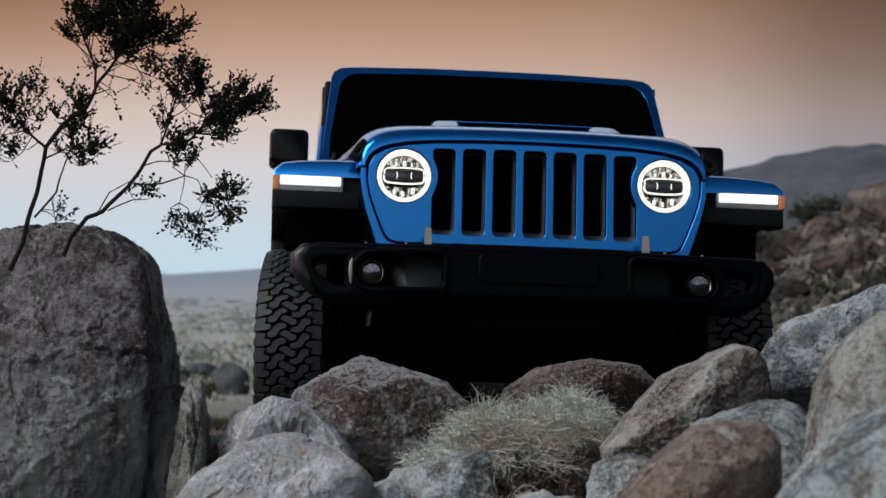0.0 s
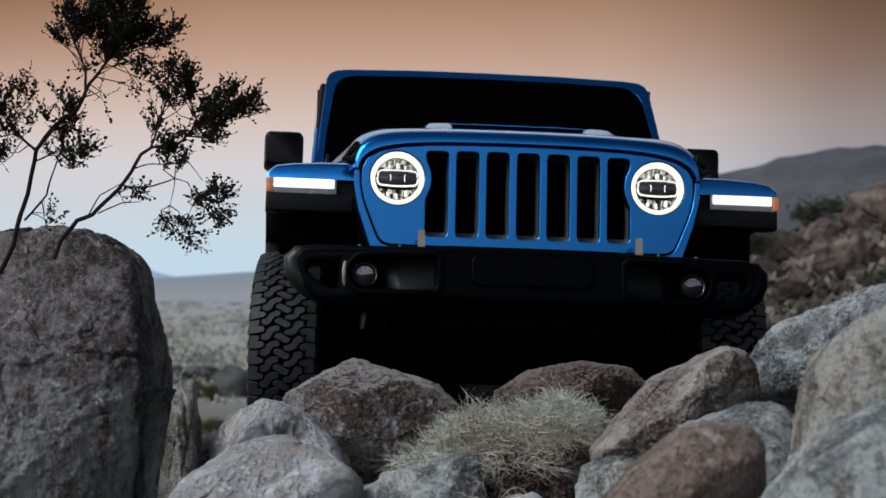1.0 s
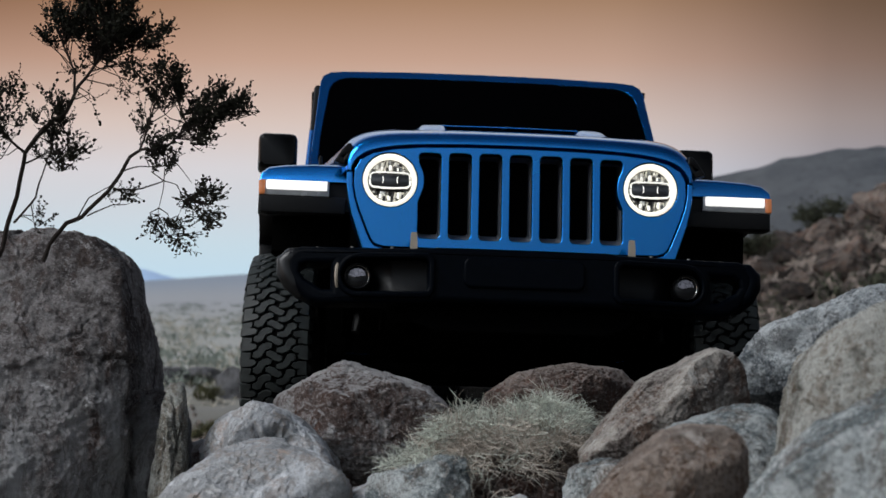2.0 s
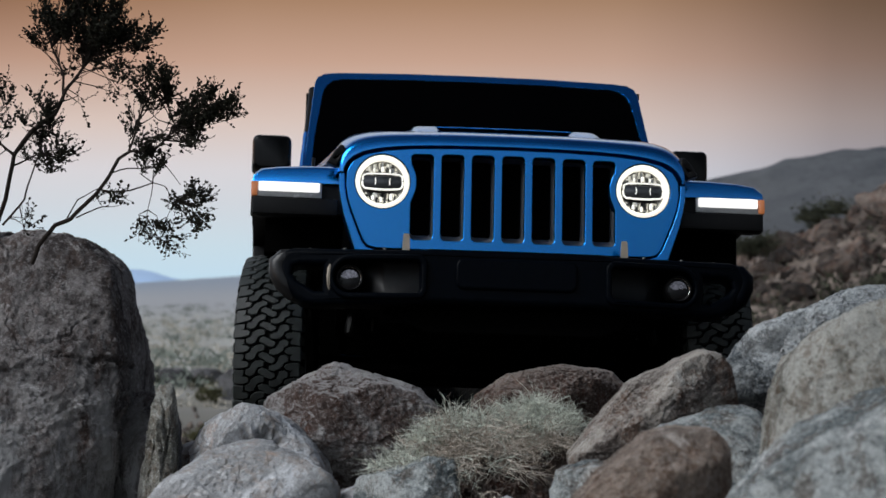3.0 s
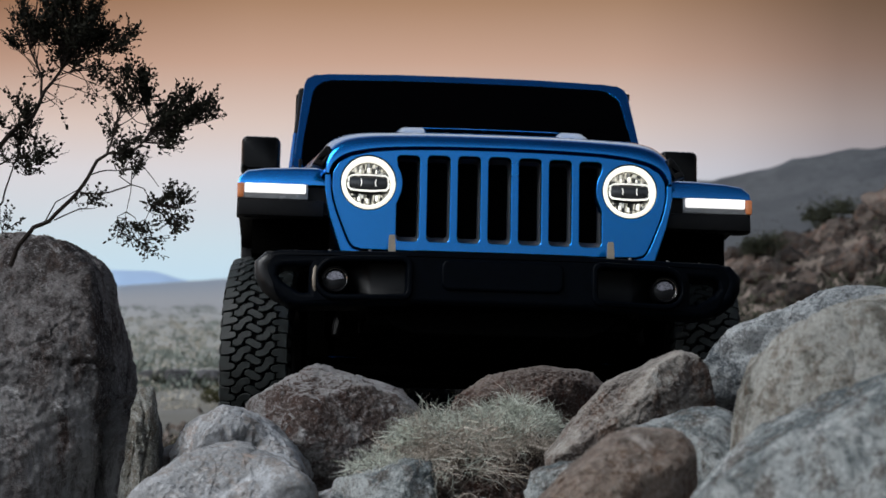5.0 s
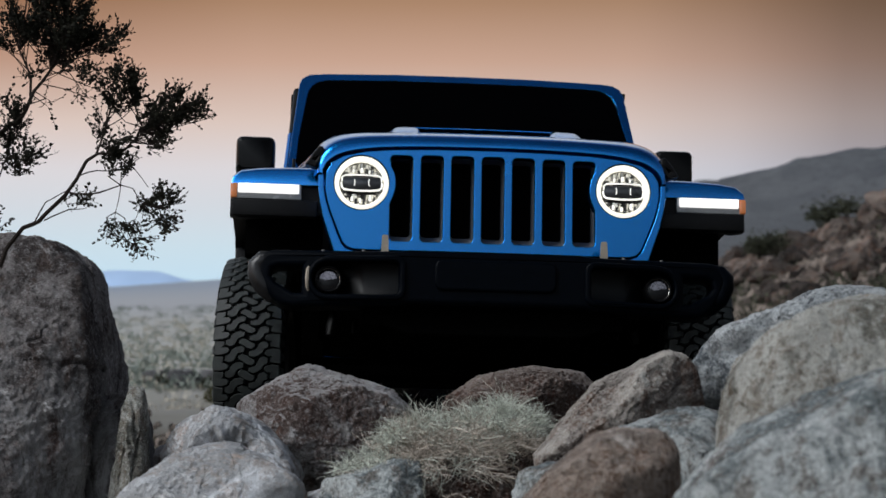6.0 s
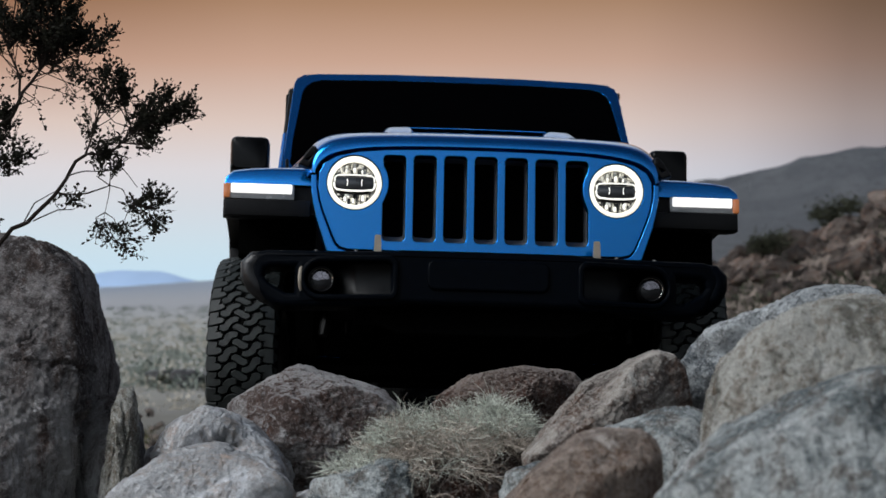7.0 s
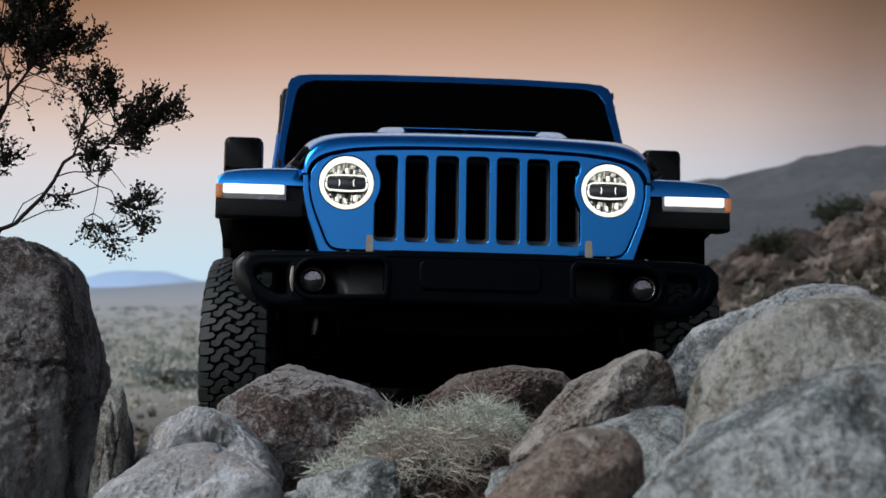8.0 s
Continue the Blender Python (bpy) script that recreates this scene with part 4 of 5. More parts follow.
        me.from_pydata(verts, [], faces)
        me.materials.append(straw)
        part("blades", me, straw, thing)
    return thing


stone("rock", M_ROCK_RED, (0.25, 5.50, 0.27), 0.17, [(178, 0.27), (125, 0.17), (90, 0.145), (55, 0.17), (0, 0.27), (-90, 0.2)],
      "low dark mound of stony soil under the dry grass", 63, 6, 12, 0.09, 0.08, "rock")
dry_grass("dry_grass", (0.25, 5.42, 0.442), [
    (M_STRAW, (0.095, 0.06, 0.035), (0.105, 0.07, 0.075), 46, 2300, 0.035, 0.085, 0.22, 0.75),
    (M_STRAW, (-0.02, 0.0, 0.0), (0.11, 0.08, 0.095), 40, 900, 0.04, 0.10, 0.35, 0.45),
    (M_STRAW_BROWN, (-0.02, -0.01, -0.02), (0.12, 0.09, 0.10), 44, 1500, 0.04, 0.12, 0.4, 0.3),
    (M_STRAW, (-0.125, -0.02, 0.01), (0.075, 0.06, 0.075), 30, 800, 0.04, 0.09, 0.32, 0.5),
    (M_STRAW_BROWN, (-0.125, -0.02, -0.02), (0.085, 0.065, 0.085), 30, 1000, 0.04, 0.10, 0.35, 0.35),
    (M_STRAW_BROWN, (0.10, 0.0, -0.01), (0.10, 0.06, 0.05), 30, 600, 0.04, 0.10, 0.4, 0.2)],
    5, "bleached tangled clump of dry grass, tan inside, between the rocks")
dry_grass("dry_grass", (0.02, 5.36, 0.385), [
    (M_STRAW, (0.0, 0.0, 0.0), (0.075, 0.05, 0.055), 24, 420, 0.04, 0.09, 0.35, 0.3),
    (M_STRAW_BROWN, (0.02, 0.0, -0.02), (0.08, 0.05, 0.05), 20, 300, 0.04, 0.10, 0.4, 0.2)],
    6, "thin bleached tuft of dry grass at the foot of a rock")
dry_grass("dry_grass", (0.27, 5.27, 0.375), [
    (M_STRAW_BROWN, (-0.03, 0.0, 0.015), (0.10, 0.06, 0.045), 18, 110, 0.06, 0.15, 0.5, 0.0),
    (M_STRAW, (-0.06, 0.0, 0.02), (0.09, 0.06, 0.045), 16, 60, 0.05, 0.13, 0.5, 0.1)],
    8, "tan wiry dead grass matted at the foot of the clump")
dry_grass("dry_grass", (0.20, 5.10, 0.30), [(M_STRAW_BROWN, (0.0, 0.0, 0.0), (0.10, 0.07, 0.04), 12, 50, 0.05, 0.13, 0.5, 0.2)],
          7, "sparse dry grass straggling over low stones")


# ---- the stony hill and the plain ----
HILL_MESHES = []
for s in range(4):
    ob = stone("boulder", M_ROCK_HILL, (0, 0, 0), 0.5, [(20 + 15 * s, 0.5), (75, 0.40 + 0.04 * s), (130, 0.45), (185, 0.55), (240, 0.45), (300, 0.45)],
               "angular reddish tan boulder on the stony hillside", 101 + s, 4, 18, 0.14, 0.16, "boulder", "hillside boulders")
    HILL_MESHES.append(ob)


def hillside():
    rnd = random.Random(12)
    used = 0
    for i in range(290):
        y = rnd.uniform(52, 124)
        u = rnd.uniform(-0.5, 13) if rnd.random() < 0.8 else rnd.uniform(0, 5)
        x = u + 0.095 * y
        s = rnd.choice((0.5, 0.7, 0.9, 1.1, 1.4, 1.7, 2.0)) * rnd.uniform(0.75, 1.15) * y / 105
        ob = HILL_MESHES[i % 4]
        m = Matrix.Translation((x, y, land(x, y) + s * 0.28)) @ Euler((rnd.uniform(-0.5, 0.5), rnd.uniform(-0.5, 0.5), rnd.uniform(0, 6.28))).to_matrix().to_4x4()
        if used < 4:
            c = ob
            c.matrix_world = m
            used += 1
        else:
            c = copy_thing(ob, m)
        c.scale = (s, s * rnd.uniform(0.8, 1.1), s * rnd.uniform(0.6, 0.95))


hillside()


def scree():
    """Small stones that fill the hillside between its boulders."""
    bm = bmesh.new()
    rnd = random.Random(8)
    cube = [Vector(v) for v in ((-1, 0, 0), (1, 0, 0), (0, -1, 0), (0, 1, 0), (0, 0, -1), (0, 0, 1))]
    faces = ((0, 2, 5), (2, 1, 5), (1, 3, 5), (3, 0, 5), (2, 0, 4), (1, 2, 4), (3, 1, 4), (0, 3, 4))
    for _ in range(7500):
        y = rnd.uniform(38, 126)
        x = rnd.uniform(-1.5, 16) + 0.095 * y
        s = rnd.uniform(0.05, 0.20) + 0.0025 * y
        turn = Euler((rnd.uniform(0, 6), rnd.uniform(0, 6), rnd.uniform(0, 6))).to_matrix()
        c = Vector((x, y, land(x, y) + s * 0.25))
        vs = [bm.verts.new(c + turn @ (v * s * rnd.uniform(0.6, 1.2))) for v in cube]
        for f in faces:
            bm.faces.new([vs[i] for i in f])
    return bm


tagged(part("scree", scree(), M_SCREE, None, "broken reddish tan stones covering the hillside", 20), category="stones", kind="stuff")


def shrub_mass(bm, c, size, rnd, count, flat=1.0):
    """Fine upright leaf blades in an uneven dome."""
    for _ in range(count):
        v = Vector((rnd.gauss(0, 0.5), rnd.gauss(0, 0.5), flat * abs(rnd.gauss(0, 0.55))))
        p = c + v * size
        d = (v + Vector((rnd.uniform(-0.4, 0.4), rnd.uniform(-0.4, 0.4), 0.5))).normalized() * size * rnd.uniform(0.12, 0.3)
        w = d.cross(Vector((rnd.uniform(-1, 1), rnd.uniform(-1, 1), rnd.uniform(-1, 1)))).normalized() * size * rnd.uniform(0.05, 0.12)
        bm.faces.new([bm.verts.new(q) for q in (p, p + d * 0.5 + w, p + d, p + d * 0.5 - w)])


def brush(seed, count, y0, y1, size, blades, side):
    bm = bmesh.new()
    rnd = random.Random(seed)
    for _ in range(count):
        y = y0 * (y1 / y0) ** rnd.random()
        x = rnd.uniform(-0.24, 0.06) * y if side < 0 else rnd.uniform(0.1, 0.24) * y
        shrub_mass(bm, Vector((x, y, land(x, y))), size * rnd.uniform(0.5, 1.3), rnd, blades, 0.5 if side < 0 else 1.0)
    return bm


tagged(part("desert_brush", brush(3, 900, 62, 300, 0.62, 40, -1), M_SHRUB_PALE, None, "low olive shrubs scattered over the plain, haze in their colour", 180), category="shrubs", kind="stuff")
tagged(part("dry_brush", brush(4, 700, 54, 190, 0.5, 36, -1), M_SHRUB_DRY, None, "low straw-coloured dry brush over the plain", 180), category="shrubs", kind="stuff")
tagged(part("hill_brush", brush(5, 150, 34, 118, 0.42, 90, 1), M_SHRUB, None, "low olive shrubs among the hillside stones", 180), category="shrubs", kind="stuff")


tagged(part("tufts", brush(6, 110, 13, 52, 0.17, 60, -1), M_SHRUB_OLIVE, None, "low olive grass tufts on the slope behind the rocks", 180), category="grass", kind="stuff")


def gravel():
    """Fist-sized stones strewn over the slope behind the rocks."""
    bm = bmesh.new()
    rnd = random.Random(18)
    for _ in range(900):
        y = 10 * 5.5 ** rnd.random()
        x = rnd.uniform(-0.20, 0.02) * y
        s = rnd.uniform(0.02, 0.055) + 0.0012 * y
        m = Matrix.Translation((x, y, land(x, y) + s * 0.3)) @ Euler((rnd.uniform(0, 6), rnd.uniform(0, 6), rnd.uniform(0, 6))).to_matrix().to_4x4() @ Matrix.Diagonal((s * rnd.uniform(0.7, 1.5), s, s * rnd.uniform(0.5, 0.9), 1))
        bmesh.ops.create_icosphere(bm, subdivisions=1, radius=1, matrix=m)
    return bm


tagged(part("gravel", gravel(), M_SCREE, None, "dark stones strewn over the slope behind the rocks", 30), category="stones", kind="stuff")


def hill_shrub(x, y, size, seed, label, z=None, leaf=M_SHRUB):
    bm = bmesh.new()
    rnd = random.Random(seed)
    for i in range(7):
        shrub_mass(bm, Vector((rnd.uniform(-0.6, 0.6) * size, rnd.uniform(-0.4, 0.4) * size, rnd.uniform(-0.05, 0.55) * size)), size * 0.44, rnd, 300)
    wood = bmesh.new()
    for i in range(6):
        a = rnd.uniform(0, 6.28)
        tube([(0, 0, -0.4), (0.2 * size * math.cos(a), 0.2 * size * math.sin(a), 0.3 * size), (0.45 * size * math.cos(a), 0.4 * size * math.sin(a), 0.75 * size)], [0.035, 0.02, 0.008], 5, wood)
    thing = tagged(new("shrub"), label, "shrub", "hillside shrubs")
    thing.location = (x, y, land(x, y) if z is None else z)
    part("trunk", wood, M_BARK, thing)
    part("crown", bm, leaf, thing, "", 180)


for bx, by, wide, high, seed in ((-8.05, 66.0, 0.55, 0.42, 91), (-7.2, 67.0, 0.6, 0.36, 92), (-9.0, 68.0, 0.7, 0.33, 93), (-5.45, 59.0, 0.5, 0.72, 94)):
    stone("boulder", M_ROCK_DARK, (bx, by, land(bx, by) + 0.12), 0.5, [(178, wide), (130, (wide + high) / 1.8), (90, high), (50, (wide + high) / 1.8), (0, wide), (-90, 0.4)], "dark low boulder standing on the plain", seed, 4, 12, 0.08, 0.08)
hill_shrub(-7.0, 64.5, 0.40, 31, "low olive shrub on the plain beyond the rocks")
hill_shrub(-8.7, 65.0, 0.45, 33, "low olive shrub on the plain beyond the rocks")
for hx, hy, hz, hs, seed in ((11.80, 80.0, 1.75, 1.0, 22), (16.25, 90.0, 2.95, 1.25, 21), (18.4, 92.0, 3.2, 0.7, 24)):
    m = Matrix.Translation((hx, hy + 0.6, (hz + land(hx, hy)) / 2))
    base = copy_thing(HILL_MESHES[seed % 4], m)
    base.scale = (1.4, 1.1, max(1.1, (hz - land(hx, hy)) * 1.35))
    hill_shrub(hx, hy, hs, seed, "bushy olive shrub on the crest of the stony hill", hz)
for hx, hy, hs, seed in ((7.6, 44.0, 0.35, 41), (8.15, 45.0, 0.42, 42), (8.7, 46.0, 0.38, 43), (7.2, 43.0, 0.3, 44), (8.3, 42.0, 0.3, 45)):
    hill_shrub(hx, hy, hs, seed, "low yellow-olive grass tuft at the foot of the hill", None, M_SHRUB_OLIVE)
hill_shrub(-5.88, 57.0, 0.50, 61, "yellow-olive tuft on the slope behind the rocks", None, M_SHRUB_OLIVE)
hill_shrub(-3.47, 33.0, 0.20, 62, "yellow-olive tuft on the slope behind the rocks", None, M_SHRUB_OLIVE)
hill_shrub(-3.57, 36.0, 0.22, 63, "yellow-olive tuft on the slope behind the rocks", None, M_SHRUB_OLIVE)
hill_shrub(-2.91, 27.0, 0.16, 64, "yellow-olive tuft on the slope behind the rocks", None, M_SHRUB_OLIVE)


# ---- the vehicle ----
CAR_POSE = Matrix.Translation((0.354, 7.527, 0.186)) @ pose(0, 0, 0, 0, 0, 4.404) @ pose(0, 0, 0, -9.72) @ pose(0, 0, 0, 0, 1.938)
car = tagged(new("off_road_vehicle"), "blue boxy off-road vehicle, lit round headlights, climbing over rocks", "car")
car.matrix_world = CAR_POSE
# its own measures: x across, y from the grille's face back, z up from the tyres' footing


def grille():
    half = [(0, 1.152), (0.2, 1.150), (0.36, 1.144), (0.46, 1.134), (0.535, 1.116), (0.578, 1.09), (0.597, 1.055), (0.599, 1.00), (0.591, 0.955), (0.577, 0.910), (0.545, 0.830), (0.533, 0.803), (0.518, 0.786), (0.49, 0.778), (0, 0.772)]
    holes = []
    for i in range(-3, 4):
        x = 0.1093 * i
        lp = rounded(x - 0.041, x + 0.041, 0.812, 1.128 - 0.0005 * i * i, 0.017)
        if abs(i) == 3:  # the outer slots give way to the lamps
            s = math.copysign(1, i)
            lp = [(px if math.hypot(px - s * 0.47, pz - 1.02) > 0.122 else s * 0.47 - s * math.sqrt(max(0.0, 0.122 ** 2 - (pz - 1.02) ** 2)), pz) for px, pz in
                  [p for a, b in zip(lp, lp[1:] + lp[:1]) for p in ([a] + [(a[0] + (b[0] - a[0]) * k / 12, a[1] + (b[1] - a[1]) * k / 12) for k in range(1, 12)] if abs(a[1] - b[1]) > 0.1 else [a])]]
        holes.append(lp)
    lamps = [circle(s * 0.47, 1.02, 0.0990, 56) for s in (-1, 1)]
    body = part("grille", plate("grille", [mirrored(half)] + holes + lamps, -0.012, 0.050, 0.003, M_BLUE), M_BLUE, car, "blue seven-slot grille panel")
    # the cheeks beside the grille, past a narrow open joint
    joint = [p for p in grown(half, 0.0048) if p[1] < 1.05 and p[0] > 0.4]
    outer = [(0.562, 0.768), (0.578, 0.815), (0.603, 0.890), (0.616, 0.945), (0.624, 0.995), (0.625, 1.047)]
    for s in (-1, 1):
        cheek = [(s * x, z) for x, z in [(0.6055, 1.047)] + joint + [(0.49, 0.766)] + outer]
        part("grille_cheek", plate("grille_cheek", [cheek], -0.008, 0.10, 0.004, M_BLUE), M_BLUE, body)
    for i in range(-3, 4):
        x = 0.1093 * i
        outline = rounded(x - 0.0415, x + 0.0415, 0.8115, 1.1285, 0.0175)
        throat = rounded(x - 0.0365, x + 0.0365, 0.842, 1.1245, 0.013)
        ring = loft([[(px, 0.020, pz) for px, pz in outline], [(px, 0.036, pz) for px, pz in rounded(x - 0.0395, x + 0.0395, 0.824, 1.1265, 0.016)], [(px, 0.064, pz) for px, pz in throat], [(px, 0.095, pz) for px, pz in throat]], close=True)
        part("slot_insert", ring, M_INSERT, body, "dark grey plastic slot lining")
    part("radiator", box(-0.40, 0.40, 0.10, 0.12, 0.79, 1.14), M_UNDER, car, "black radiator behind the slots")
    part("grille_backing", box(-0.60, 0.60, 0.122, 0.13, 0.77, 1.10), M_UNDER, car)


def headlight(s):
    rnd = random.Random(7)
    c = Matrix.Translation((s * 0.47, 0, 1.02))
    lamp = part("headlight", moved(lathe([(0.05, 0.097), (0.02, 0.095), (0.02, 0.077), (0.034, 0.05), (0.040, 0.001)], 56), c), M_BOWL, car, "round LED headlight, lit")
    part("rim", moved(lathe([(0.05, 0.1000), (-0.010, 0.1000), (-0.0125, 0.0988), (-0.010, 0.0972), (0.03, 0.0972)], 56), c), M_BLACK, lamp)
    halo = bmesh.new()
    prof = [(0.0, 0.0970), (-0.012, 0.0955), (-0.017, 0.0895), (-0.015, 0.0842), (-0.006, 0.0808), (0.02, 0.0800), (0.02, 0.0970)]
    rows = [[halo.verts.new((r * math.cos(k * math.tau / 64), y, r * math.sin(k * math.tau / 64))) for k in range(64)] for y, r in prof]
    for a, b in zip(rows, rows[1:] + rows[:1]):
        for k in range(64):
            halo.faces.new((a[k], a[(k + 1) % 64], b[(k + 1) % 64], b[k]))
    part("halo", moved(halo, c), M_HALO, lamp, "white glowing ring")
    part("projector", moved(box(-0.072, 0.072, -0.008, 0.04, -0.025, 0.024, 0.012), c), M_LENSBLACK, lamp, "dark projector lens band")
    for x in (-0.024, 0.024):
        part("lens_arc", moved(tube([(x * 1.12, -0.010, -0.012), (x, -0.012, 0), (x * 1.12, -0.010, 0.012)], 0.0017, 6), c), M_BAR, lamp)
    line = [(-0.071, 0.004), (-0.070, 0.019), (-0.060, 0.0255), (-0.03, 0.0265), (0, 0.0268), (0.03, 0.0265), (0.060, 0.0255), (0.070, 0.019), (0.071, 0.004)]
    part("light_line", moved(tube([(x, -0.014 + 1.2 * x * x, z) for x, z in line], 0.0028, 6), c), M_BAR, lamp, "thin lit white strip")
    line = [(-0.073, 0.0), (-0.071, -0.017), (-0.062, -0.026), (-0.03, -0.030), (0, -0.031), (0.03, -0.030), (0.062, -0.026), (0.071, -0.017), (0.073, 0.0)]
    part("light_line", moved(tube([(x, -0.014 + 1.2 * x * x, z) for x, z in line], 0.0034, 6), c), M_BAR, lamp, "thin lit white strip")
    for up in (1, -1):   # faceted mirror cups over and under the lens band, and dark ribs between them
        for k in range(15):
            x = -0.0665 + 0.0095 * k
            top = math.sqrt(0.0785 ** 2 - x * x)
            low = 0.030 if up > 0 else 0.035
            cut = low + (top - low) * rnd.uniform(0.35, 0.75)
            for z0, z1 in ((low, cut), (cut, top)):
                if z1 - z0 < 0.003:
                    continue
                tilt = pose(x, 0.024, up * (z0 + z1) / 2, rnd.uniform(-22, 22), 0, rnd.uniform(-32, 32))
                dark = rnd.random() < (0.22 if up > 0 else 0.34)
                part("reflector", moved(box(-0.0044, 0.0044, -0.004, 0.008, -(z1 - z0) / 2 + 0.0005, (z1 - z0) / 2 - 0.0005, 0.0015, 1), c @ tilt), M_LENSBLACK if dark else (M_CHROME if rnd.random() < 0.3 else M_BOWL), lamp)
    for x, z, w, h in ((-0.030, 0.044, 0.003, 0.006), (0.0, 0.048, 0.005, 0.009), (0.027, 0.043, 0.003, 0.006), (-0.034, -0.056, 0.004, 0.007), (-0.004, -0.062, 0.003, 0.008), (0.030, -0.052, 0.004, 0.010)):
        part("led", moved(box(x - w, x + w, 0.004, 0.016, z - h, z + h, 0.002, 1), c), M_BAR, lamp)


def hood():
    seam = [(0, 1.158), (0.2, 1.156), (0.36, 1.150), (0.46, 1.140), (0.54, 1.122), (0.585, 1.096), (0.606, 1.066), (0.609, 1.05)]
    full = [(0, 1.250), (0.2, 1.249), (0.36, 1.245), (0.50, 1.238), (0.58, 1.219), (0.628, 1.180), (0.646, 1.125), (0.644, 1.060)]
    rear = [(0, 1.325), (0.2, 1.324), (0.36, 1.318), (0.55, 1.305), (0.66, 1.285), (0.715, 1.25), (0.745, 1.18), (0.757, 1.10)]
    mid = [(0, 1.272), (0.2, 1.271), (0.36, 1.266), (0.52, 1.256), (0.605, 1.238), (0.668, 1.200), (0.715, 1.150), (0.745, 1.095)]

    seam, full, mid, rear = curved(seam), curved(full), curved(mid), curved(rear)

    def blend(a, b, f, y):
        h = [(p[0] + (q[0] - p[0]) * f, y, p[1] + (q[1] - p[1]) * f) for p, q in zip(a, b)]
        return [(-x, yy, z) for x, yy, z in reversed(h[1:])] + h
    nose = ((-0.05, 0.03), (0.0, 0.004), (0.06, -0.012), (0.25, -0.012), (0.42, -0.004), (0.54, 0.010), (0.63, 0.032), (0.82, 0.084), (1.0, 0.14))
    secs = [blend(seam, full, f, y) for f, y in nose] + [blend(full, mid, (y - 0.14) / 0.30, y) for y in (0.20, 0.28, 0.36, 0.44)] + [blend(mid, rear, (y - 0.44) / 0.79, y) for y in (0.6, 0.85, 1.1, 1.23)]
    bm = loft(secs)
    top = part("hood", bm, M_BLUE, car, "blue hood with a raised central scoop", 60)
    # the scoop: two shoulders and a lid over a dark mouth
    for s in (-1, 1):
        sh = loft([[(s * 0.42, y, z0 - 0.004), (s * 0.366, y, z0 + h * 0.62), (s * 0.340, y, z0 + h * 0.95), (s * 0.328, y, z0 + h), (s * 0.268, y, z0 + h + 0.002), (s * 0.256, y, z0 + h - 0.003), (s * 0.222, y, z0 + h * 0.35), (s * 0.205, y, z0)] for y, z0, h in ((0.24, 1.252, 0.012), (0.34, 1.258, 0.056), (0.42, 1.264, 0.068), (0.95, 1.30, 0.05), (1.1, 1.305, 0.01))])
        part("scoop_shoulder", sh, M_BLUE, top, "", 40)
    lid = loft([[(x, y, z0 + h - 0.03 * abs(x) * abs(x)) for x in (-0.262, -0.12, 0, 0.12, 0.262)] for y, z0, h in ((0.430, 1.262, 0.0700), (0.412, 1.262, 0.0705), (0.412, 1.262, 0.0735), (0.44, 1.262, 0.082), (0.50, 1.266, 0.083), (0.9, 1.30, 0.05), (1.1, 1.31, 0.008))])
    part("scoop_lid", lid, M_BLUE, top)
    # A black block in place of the shade inside the scoop.
    part("scoop_mouth", box(-0.258, 0.258, 0.45, 0.48, 1.255, 1.332), M_UNDER, top, "dark air intake")
    for s in (-1, 1):  # rubber hood latches
        strap = plate("hood_latch", [[(s * x, z) for x, z in ((0.610, 1.150), (0.624, 1.152), (0.645, 1.128), (0.672, 1.085), (0.636, 1.072), (0.606, 1.118))],
                                     [(s * x, z) for x, z in ((0.628, 1.128), (0.646, 1.102), (0.637, 1.097), (0.621, 1.120))]], -0.004, 0.05, 0.006, M_BLACK)
        part("hood_latch", strap, M_BLACK, top, "black rubber hood latch")
        part("vent", box(s * 0.715 - 0.006, s * 0.715 + 0.006, 0.30, 0.52, 1.12, 1.17, 0.004), M_BLACK, top)


def fender(s):
    def sec(y, zt, zb, xo, xi=0.60):
        return [(s * xi, y, zb), (s * xi, y, zt + 0.012), (s * (xi + 0.14), y, zt + 0.010), (s * (xo - 0.09), y, zt + 0.004), (s * (xo - 0.03), y, zt - 0.005), (s * xo, y, zt - 0.028), (s * (xo + 0.004), y, zb)]
    top = loft([sec(0.100, 1.066, 1.028, 0.926), sec(0.104, 1.076, 1.028, 0.931), sec(0.118, 1.084, 1.028, 0.933), sec(0.15, 1.089, 1.028, 0.934), sec(0.20, 1.092, 1.028, 0.934), sec(0.5, 1.105, 1.03, 0.934), sec(0.82, 1.095, 1.02, 0.934), sec(0.98, 1.03, 0.96, 0.934), sec(1.06, 0.93, 0.88, 0.934)], cap=True)
    body = part("fender", top, M_BLUE, car, "flat-topped blue fender")
    skirt = [[(s * 0.60, y, zb + 0.012), (s * 0.60, y, zt), (s * 0.93, y, zt), (s * 0.937, y, zt - 0.025), (s * 0.938, y, zb), (s * 0.90, y, zb - 0.006)]
             for y, zt, zb in ((0.122, 1.026, 0.912), (0.18, 1.03, 0.915), (0.25, 1.03, 0.975), (0.84, 1.025, 0.97), (1.0, 0.955, 0.90), (1.1, 0.83, 0.75), (1.13, 0.60, 0.55))]
    part("flare", loft(skirt, close=True, cap=True), M_BLACK, body, "black plastic wheel-arch flare")
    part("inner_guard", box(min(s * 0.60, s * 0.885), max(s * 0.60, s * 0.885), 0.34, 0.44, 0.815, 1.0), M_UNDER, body)
